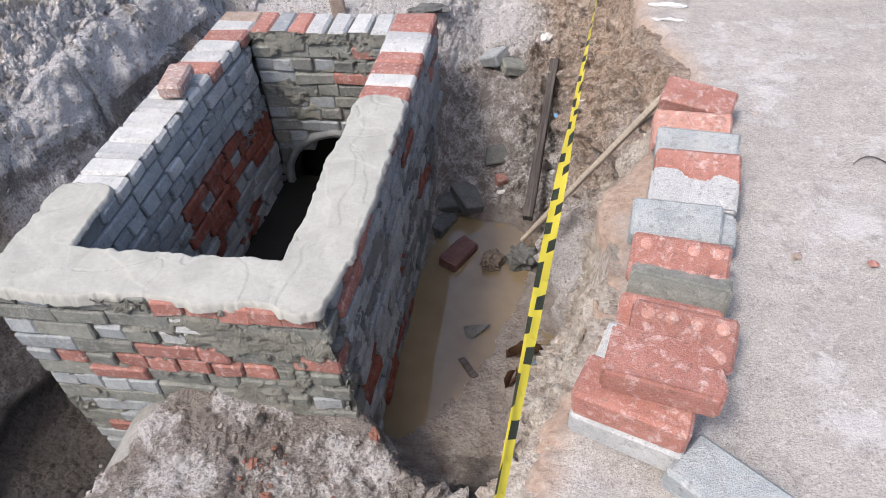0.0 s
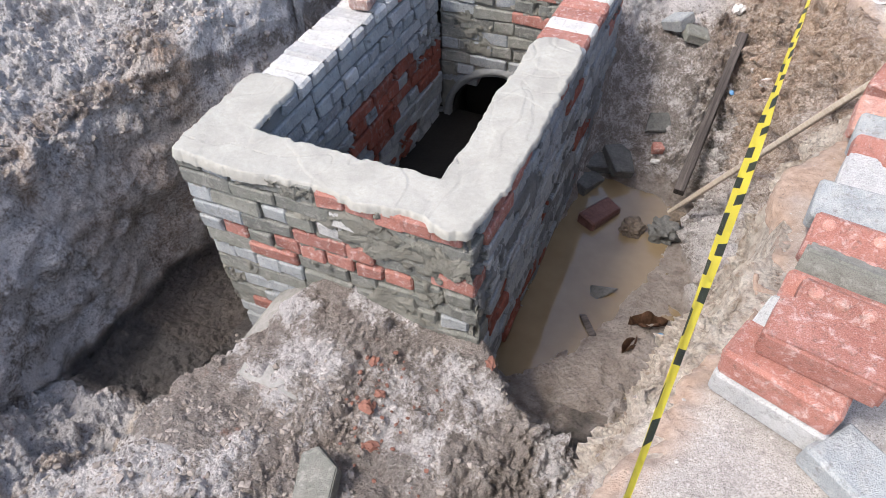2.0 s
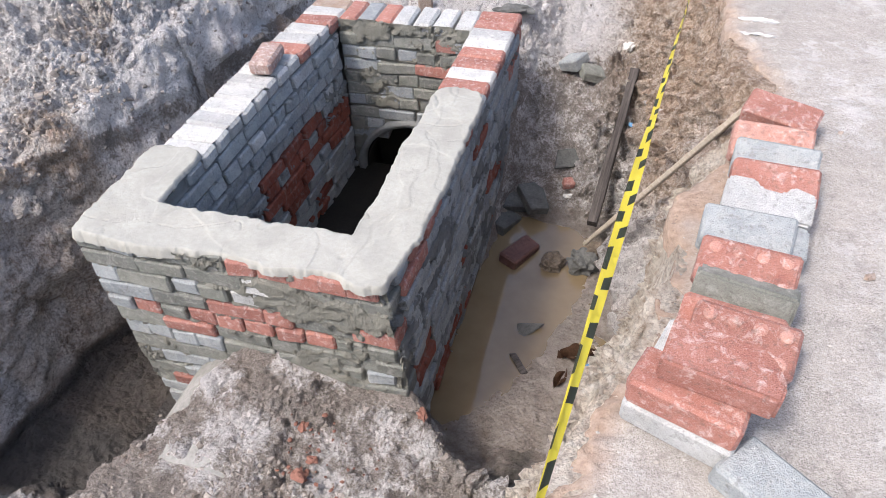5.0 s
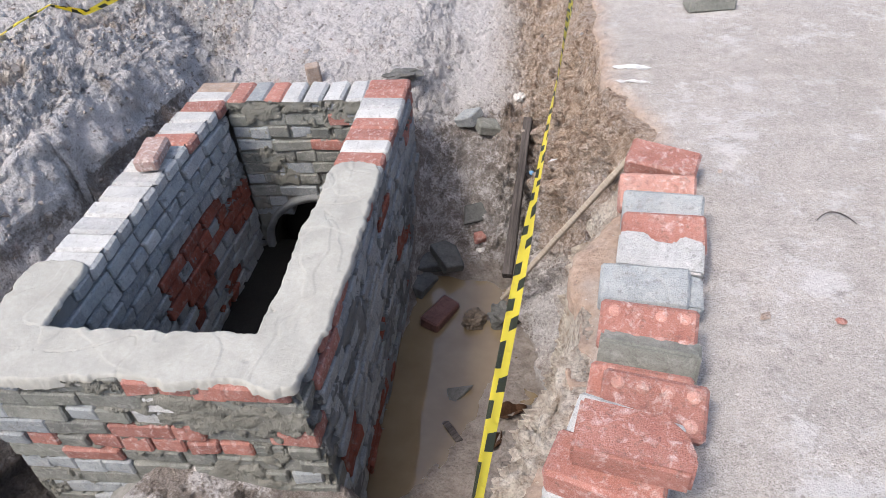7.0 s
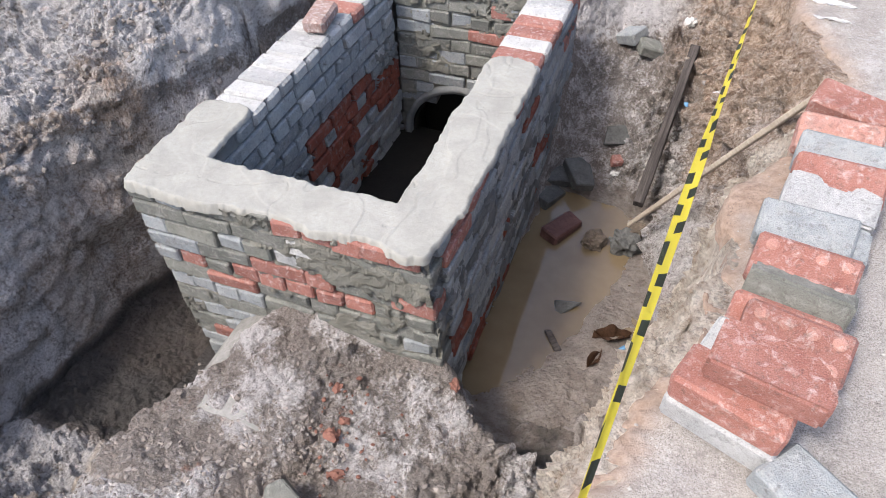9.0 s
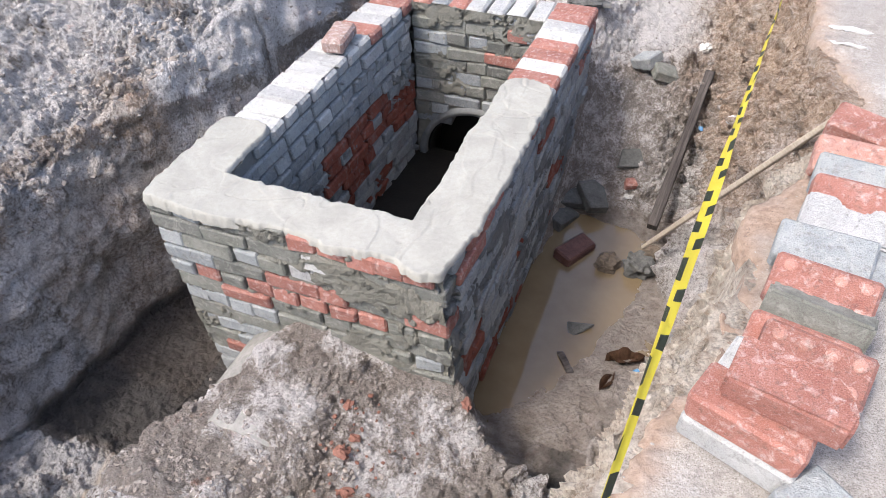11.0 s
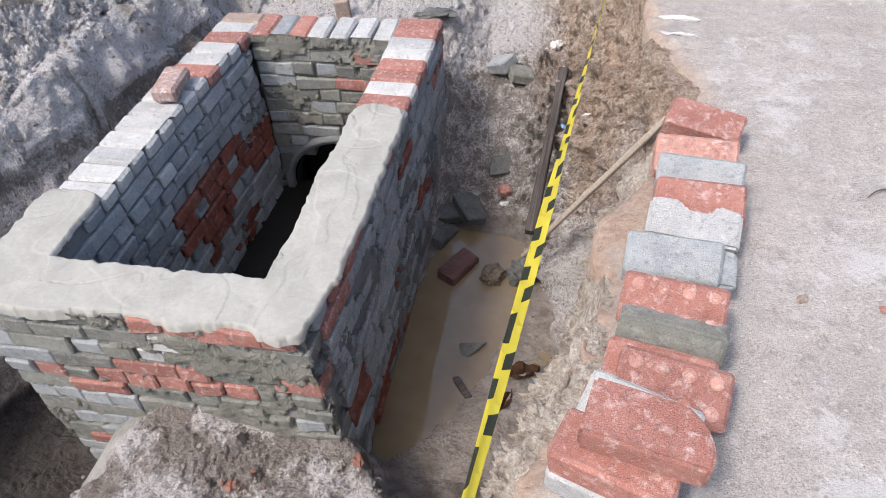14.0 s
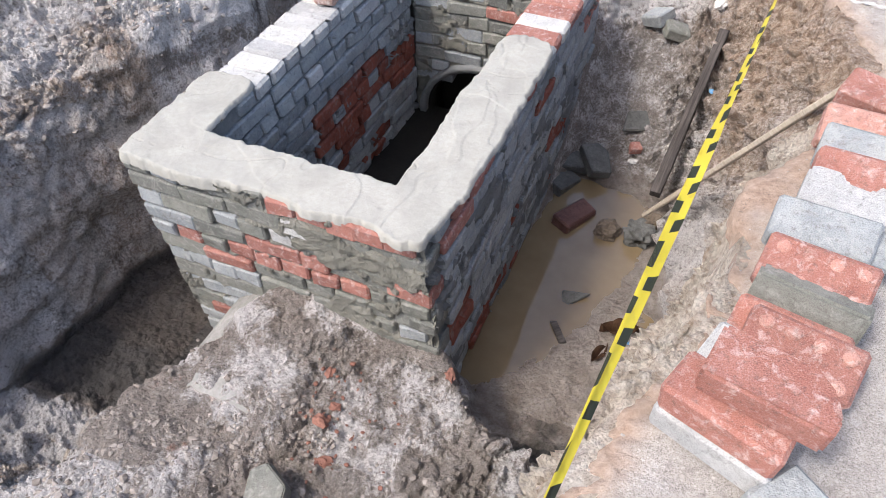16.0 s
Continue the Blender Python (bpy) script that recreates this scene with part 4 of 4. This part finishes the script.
# ---- timber in the pit ----
def timber(name, a, b, width, thick, material, label, seed):
    a, b = Vector(a), Vector(b)
    n, ln = 14, (b - a).length
    bm = bmesh.new()
    rows = []
    for i in range(n + 1):
        t = i / n
        ring = []
        for x, z in ((-1, -1), (1, -1), (1, 1), (-1, 1)):
            wob = 1 + 0.14 * float(vnoise(t * 6 + seed, x * 2.0, z * 2.0))
            ring.append(bm.verts.new((x * width / 2 * wob, (t - 0.5) * ln, z * thick / 2 * wob)))
        rows.append(ring)
    for p, q in zip(rows, rows[1:]):
        for i in range(4):
            bm.faces.new((p[i], p[(i + 1) % 4], q[(i + 1) % 4], q[i]))
    bm.faces.new(rows[0]), bm.faces.new(rows[-1][::-1])
    bmesh.ops.recalc_face_normals(bm, faces=list(bm.faces))
    bmesh.ops.bevel(bm, geom=[e for e in bm.edges if abs((e.verts[0].co - e.verts[1].co).y) > 0.01], offset=0.004, segments=1, affect='EDGES')
    ob = part(name, bm, material)
    yv = (b - a).normalized()
    xv = yv.cross(Vector((0, 0, 1))).normalized()
    zv = xv.cross(yv)
    ob.matrix_basis = Matrix.Translation((a + b) / 2) @ Matrix((xv, yv, zv)).transposed().to_4x4()
    return tagged(ob, label, "timber")


timber("plank", (0.518, 1.262, -0.700), (0.602, 2.13, -0.36), 0.044, 0.040, OLDWOOD, "dark weathered plank lying up the pit slope", 3)
timber("wooden_stick", (0.505, 1.055, -0.645), (0.925, 0.69, 0.318), 0.026, 0.018, PALEWOOD, "pale split stick leaning against the road edge", 8)


# ---- stones and rubbish ----
def stone(name, r, squash, seed, material, x, y, z, rz, label, category="stone", sub=4, rough=0.5):
    ob = part(name, rock(r, squash, seed, rough, sub), material)
    ob.matrix_basis = pose(x, y, z, 0, 0, rz)
    return tagged(ob, label, category)


def piece(name, outline, t, material, m, label, category="rubble", seed=0):
    ob = part(name, slab(outline, t, 0.004, seed, 0.004), material)
    ob.matrix_basis = m
    return tagged(ob, label, category)


ob = part("paver", block(0.2, 0.1, 0.06, 0.008, 41, 0.004), WETRED)
ob.matrix_basis = pose(0.205, 1.15, WATER_Z + 0.014, 6, 3, 62)
tagged(ob, "wet dark red paver half sunk in muddy water", "brick")
stone("stone", 0.055, (1, 0.9, 0.8), 3, MUDSTONE, 0.36, 1.11, WATER_Z + 0.012, 20, "muddy brown lump standing in the water")
stone("stone", 0.065, (0.8, 1.1, 0.9), 4, STONE, 0.50, 1.13, WATER_Z + 0.03, 60, "dark broken stone at the water's edge")
stone("stone", 0.045, (1.2, 0.8, 0.6), 6, MUDSTONE, 0.55, 1.20, -0.80, 10, "small muddy stone below the bank")
piece("slate_piece", [(-0.07, -0.05), (0.06, 0.02), (-0.05, 0.05)], 0.02, STONE, pose(0.345, 0.69, WATER_Z + 0.004, 14, -10, 20), "dark three-cornered flake sticking out of the water", "stone", 5)
piece("wood_chip", [(-0.06, -0.012), (0.05, -0.018), (0.06, 0.01), (-0.05, 0.014)], 0.016, OLDWOOD, pose(0.325, 0.505, WATER_Z + 0.004, 4, 4, -48), "brown wood chip in shallow water", "wood", 6)
for i, (x, y, z, rx, ry, rz, sx, sy) in enumerate([(0.10, 1.49, -0.815, 10, 8, 30, 0.10, 0.07), (0.21, 1.50, -0.79, -8, 14, -50, 0.095, 0.07), (0.08, 1.36, -0.845, 12, 10, 75, 0.09, 0.07)]):
    piece("concrete_fragment", [(-sx, -sy * 0.7), (sx * 0.8, -sy), (sx, sy * 0.5), (-sx * 0.3, sy), (-sx * 0.9, sy * 0.6)], 0.05, WETSTONE,
          pose(x, y, z, rx, ry, rz), "dark wet piece of broken concrete by the wall", "rubble", 20 + i)
piece("slate_piece", [(-0.07, -0.05), (0.07, -0.04), (0.05, 0.06), (-0.04, 0.05)], 0.02, STONE, pose(0.335, 1.70, soil_at(0.335, 1.70) + 0.006, 30, 10, 25), "dark flat flake on the damp slope", "stone", 30)
piece("brick_fragment", [(-0.03, -0.025), (0.03, -0.02), (0.025, 0.03), (-0.02, 0.025)], 0.035, RED, pose(0.365, 1.575, soil_at(0.365, 1.575) + 0.008, 10, 5, 30), "small broken piece of red brick", "rubble", 31)
stone("pebble", 0.016, (1.3, 0.8, 0.7), 9, PALESTONE, 0.375, 1.525, soil_at(0.375, 1.525) + 0.004, 15, "small white pebble by the water")
for x, y, rx, ry, rz, mat in ((0.285, 2.17, 18, -22, -40, GREY), (0.385, 2.13, 8, 20, 25, OLIVE)):
    ob = part("paver", block(0.13, 0.1, 0.06, 0.008, int(x * 100), 0.008), mat)
    ob.matrix_basis = pose(x, y, soil_at(x, y) + 0.022, rx, ry, rz)
    tagged(ob, "broken grey paver on the slope behind the chamber", "brick", group="broken pavers")
stone("stone", 0.028, (1, 0.9, 0.8), 12, PALESTONE, 0.55, 2.30, soil_at(0.55, 2.30) + 0.01, 0, "white stone on the slope")
stone("stone", 0.022, (1.2, 0.9, 0.8), 13, PALESTONE, 0.715, 1.33, soil_at(0.715, 1.33) + 0.006, 40, "white stone in the bank")
stone("stone", 0.06, (1.5, 0.9, 0.4), 14, STONE, -0.06, 2.17, soil_at(-0.06, 2.17) + 0.004, 20, "flat grey stone behind the chamber")
ob = part("paver", block(0.075, 0.06, 0.13, 0.008, 43, 0.004), BROWN)
ob.matrix_basis = pose(-0.52, 2.13, soil_at(-0.52, 2.13) + 0.03, 4, -3, 18)
tagged(ob, "red brown paver standing upright in pale soil", "brick")
piece("concrete_fragment", [(-0.06, -0.085), (0.055, -0.09), (0.07, 0.03), (-0.01, 0.09), (-0.055, 0.07)], 0.045, OLIVE, pose(-0.235, -0.60, soil_at(-0.235, -0.60) + 0.012, 18, -14, 12), "olive broken paver lying in the dug soil", "rubble", 44)
for i, (x, y, s) in enumerate([(-0.215, -0.33, 0.024), (-0.155, -0.42, 0.02), (-0.26, -0.18, 0.017), (0.10, -0.05, 0.02), (-0.20, -0.27, 0.016)]):
    stone("brick_fragment", s, (1.2, 0.85, 0.55), 50 + i, CRUMB, x, y, soil_at(x, y) - s * 0.15, 40 * i, "crumbled piece of red brick in the soil", "rubble", 2, 0.6)


def crumbs():
    """Loose red brick crumbs trodden into the dug soil."""
    rng = np.random.RandomState(5)
    bm = bmesh.new()
    for x, y, r, n in ((-0.20, -0.30, 0.05, 22), (-0.16, -0.42, 0.035, 16), (-0.24, -0.20, 0.04, 12), (-0.05, -0.25, 0.06, 10), (0.05, -0.5, 0.08, 10)):
        for i in range(n):
            a, b = x + r * rng.randn(), y + r * rng.randn()
            s = 0.003 + 0.006 * rng.rand() ** 2
            m = pose(a, b, soil_at(a, b) - s * 0.2, 0, 0, rng.rand() * 360) @ Matrix.Diagonal((1.2, 0.9, 0.65, 1))
            bmesh.ops.create_icosphere(bm, subdivisions=1, radius=s, matrix=m)
    for v in bm.verts:
        v.co += Vector((rng.randn(), rng.randn(), rng.randn())) * 0.0008
    ob = part("brick_crumbs", bm, CRUMB)
    tagged(ob, "red brick crumbs strewn in the dug soil", "rubble", kind="stuff")


crumbs()
piece("brick_fragment", [(-0.04, -0.03), (0.04, -0.03), (0.03, 0.04), (-0.03, 0.03)], 0.04, RED, pose(-1.62, 1.25, soil_at(-1.62, 1.25) + 0.01, 15, 10, 20), "bit of red brick on the bank", "rubble", 60)
stone("stone", 0.03, (1.3, 1, 0.7), 15, PALESTONE, -1.9, 1.62, soil_at(-1.9, 1.62) + 0.008, 0, "white stone on top of the bank")


def leaf(x, y, z, s, rz, label, seed):
    n = 12
    bm = bmesh.new()
    rows = []
    for i in range(n + 1):
        u = i / n
        half = s * 0.42 * math.sin(math.pi * u) ** 0.7 + 0.001
        rows.append([bm.verts.new((s * (u - 0.5) * 2, k * half, 0.35 * s * abs(k) + 0.3 * s * float(fbm(u * 4 + seed, k * 2.0, 0, 2)))) for k in (-1, -0.5, 0, 0.5, 1)])
    for p, q in zip(rows, rows[1:]):
        for i in range(4):
            bm.faces.new((p[i], p[i + 1], q[i + 1], q[i]))
    bmesh.ops.solidify(bm, geom=list(bm.faces), thickness=0.001)
    ob = part("leaf", bm, LEAF)
    ob.matrix_basis = pose(x, y, z, 0, 0, rz)
    return tagged(ob, label, "leaf")


leaf(0.545, 0.585, WATER_Z + 0.018, 0.075, 15, "curled brown dead leaf on the mud", 2)
leaf(0.50, 0.45, WATER_Z + 0.018, 0.05, 70, "dry brown leaf at the water's edge", 5)
stone("plastic_scrap", 0.012, (1.6, 0.7, 0.4), 21, BLUE, 0.60, 0.555, soil_at(0.60, 0.555) + 0.004, 30, "scrap of blue plastic on the mud", "litter", 1)
stone("plastic_scrap", 0.016, (0.8, 1.3, 0.4), 22, BLUE, 0.625, 1.83, soil_at(0.625, 1.83) + 0.004, 0, "scrap of pale blue plastic beside the plank", "litter", 1)
for x, y, a, b in ((0.985, 1.33, 0.062, 0.016), (0.975, 1.21, 0.05, 0.006)):
    pts = [(a * math.cos(t) * (1 + 0.25 * math.sin(5 * t + a * 50)), b * math.sin(t) * (1 + 0.3 * math.cos(7 * t))) for t in np.linspace(0, 2 * math.pi, 22)[:-1]]
    piece("lime_splash", pts, 0.006, PAINT, pose(x, y, ROAD_Z + 0.004, 0, 0, -6), "white lime splash dried on the roadway", "stain", 70)
ribbon("barrier_tape", [(-1.70, 1.30, soil_at(-1.70, 1.30) + 0.012), (-1.65, 1.62, soil_at(-1.65, 1.62) + 0.03), (-1.61, 1.82, soil_at(-1.61, 1.82) + 0.03),
                        (-1.58, 2.02, soil_at(-1.58, 2.02) + 0.03), (-1.52, 2.4, soil_at(-1.52, 2.4) + 0.02)], 0.03, 0.3,
       "yellow and black striped tape lying on the soil", 6)


def bent_twig(points, r, material, label):
    """A thin curved stem through the points, thinner at its ends."""
    pts = [Vector(q) for q in points]
    bm = bmesh.new()
    rings = []
    n = 24
    for i in range(n + 1):
        u = i / n
        c = pts[0] * (1 - u) ** 2 + pts[1] * 2 * u * (1 - u) + pts[2] * u * u
        w = r * (0.5 + 0.5 * math.sin(math.pi * u))
        t = ((pts[1] - pts[0]) * (1 - u) + (pts[2] - pts[1]) * u).normalized()
        sv = t.cross(Vector((0, 0, 1))).normalized()
        uv = sv.cross(t)
        rings.append([bm.verts.new(c + (sv * math.cos(a) + uv * math.sin(a)) * w) for a in (0, 1.26, 2.51, 3.77, 5.03)])
    for p, q in zip(rings, rings[1:]):
        for i in range(5):
            bm.faces.new((p[i], p[(i + 1) % 5], q[(i + 1) % 5], q[i]))
    bmesh.ops.recalc_face_normals(bm, faces=list(bm.faces))
    ob = part("twig", bm, material)
    return tagged(ob, label, "twig")


bent_twig([(1.352, 0.385, ROAD_Z + 0.006), (1.41, 0.455, ROAD_Z + 0.014), (1.445, 0.37, ROAD_Z + 0.006)], 0.0022, OLDWOOD, "thin curved brown twig lying on the roadway")
for i, (x, y, q, mat) in enumerate([(1.295, 0.02, 0.010, RED), (1.14, 0.03, 0.011, BROWN), (1.21, -0.46, 0.007, RED), (1.40, -0.30, 0.006, PALESTONE), (1.33, -0.40, 0.006, STONE), (1.16, 0.62, 0.008, BROWN)]):
    stone("pebble", q, (1.3, 0.9, 0.6), 80 + i, mat, x, y, ROAD_Z + q * 0.35, 50 * i, "small pebble lying on the packed roadway", "pebble", 2, 0.35)


# ---- clods and pebbles ----
def scatter():
    rng = np.random.RandomState(11)
    g = GP[14:-14, 14:-14]
    r, c = g.shape[:2]
    bm = bmesh.new()
    bmesh.ops.create_icosphere(bm, subdivisions=1, radius=1.0)
    V = np.array([v.co[:] for v in bm.verts])
    F = np.array([[v.index for v in f.verts] for f in bm.faces])
    bm.free()
    pts, fcs, base = [], [], 0
    count = 0
    while count < 3400:
        i, j = rng.randint(r), rng.randint(c)
        x, y, z = g[i, j]
        if x > edge(y) - 0.02 or (x > 0 and z < -0.6) or (-1.06 < x < 0.02 and 0 < y < 1.92) or (z < WATER_Z + 0.02 and x > -0.2):
            continue
        if (y > -0.3 and -1.0 < x < 0.1 and rng.rand() < 0.8) or (x > 0.05 and (y > -0.05 or x > 0.3) and rng.rand() < 0.95) or (x < -1.05 and (z < -0.25 or rng.rand() < 0.65)):
            continue
        if rng.rand() > 0.25 + 0.75 * float(smooth(0.0, 0.5, vnoise(x * 3, y * 3, 2.0))):
            continue
        s = 0.0036 * math.exp(abs(rng.randn()) * 0.7)
        s = min(s, 0.013) * (1.3 if x < -1.05 else 1.0)
        k = V * (1 + 0.9 * (rng.rand(len(V), 1) - 0.5)) * s * np.array([1.0, 0.7 + 0.6 * rng.rand(), 0.6 + 0.3 * rng.rand()])
        a = rng.rand() * 6.28
        k = np.stack([k[:, 0] * math.cos(a) - k[:, 1] * math.sin(a), k[:, 0] * math.sin(a) + k[:, 1] * math.cos(a), k[:, 2]], -1)
        pts.append(k + np.array([x, y, z - s * 0.25]))
        fcs.append(F + base)
        base += len(V)
        count += 1
    me = bpy.data.meshes.new("soil_clods")
    me.from_pydata(np.concatenate(pts).tolist(), [], np.concatenate(fcs).tolist())
    me.materials.append(CLOD)
    ob = new("soil_clods", me)
    return tagged(ob, "crumbs and clods of pale dry soil", "soil", kind="stuff")


scatter()


def gravel():
    rng = np.random.RandomState(12)
    bm = bmesh.new()
    bmesh.ops.create_icosphere(bm, subdivisions=1, radius=1.0)
    V = np.array([v.co[:] for v in bm.verts])
    F = np.array([[v.index for v in f.verts] for f in bm.faces])
    bm.free()
    pts, fcs = [], []
    for n in range(1500):
        y = rng.uniform(-0.9, 2.6)
        x = float(edge(y)) + 0.03 + 1.3 * rng.rand() ** 1.3
        s = min(0.0014 * math.exp(abs(rng.randn()) * 0.6), 0.0055)
        k = V * (1 + 0.4 * (rng.rand(len(V), 1) - 0.5)) * s * np.array([1.0, 0.8, 0.55])
        pts.append(k + np.array([x, y, ROAD_Z + 0.001]))
        fcs.append(F + n * len(V))
    me = bpy.data.meshes.new("gravel")
    me.from_pydata(np.concatenate(pts).tolist(), [], np.concatenate(fcs).tolist())
    me.materials.append(GRIT)
    ob = new("gravel", me)
    return tagged(ob, "loose grit and small pebbles on the roadway", "gravel", kind="stuff")


gravel()
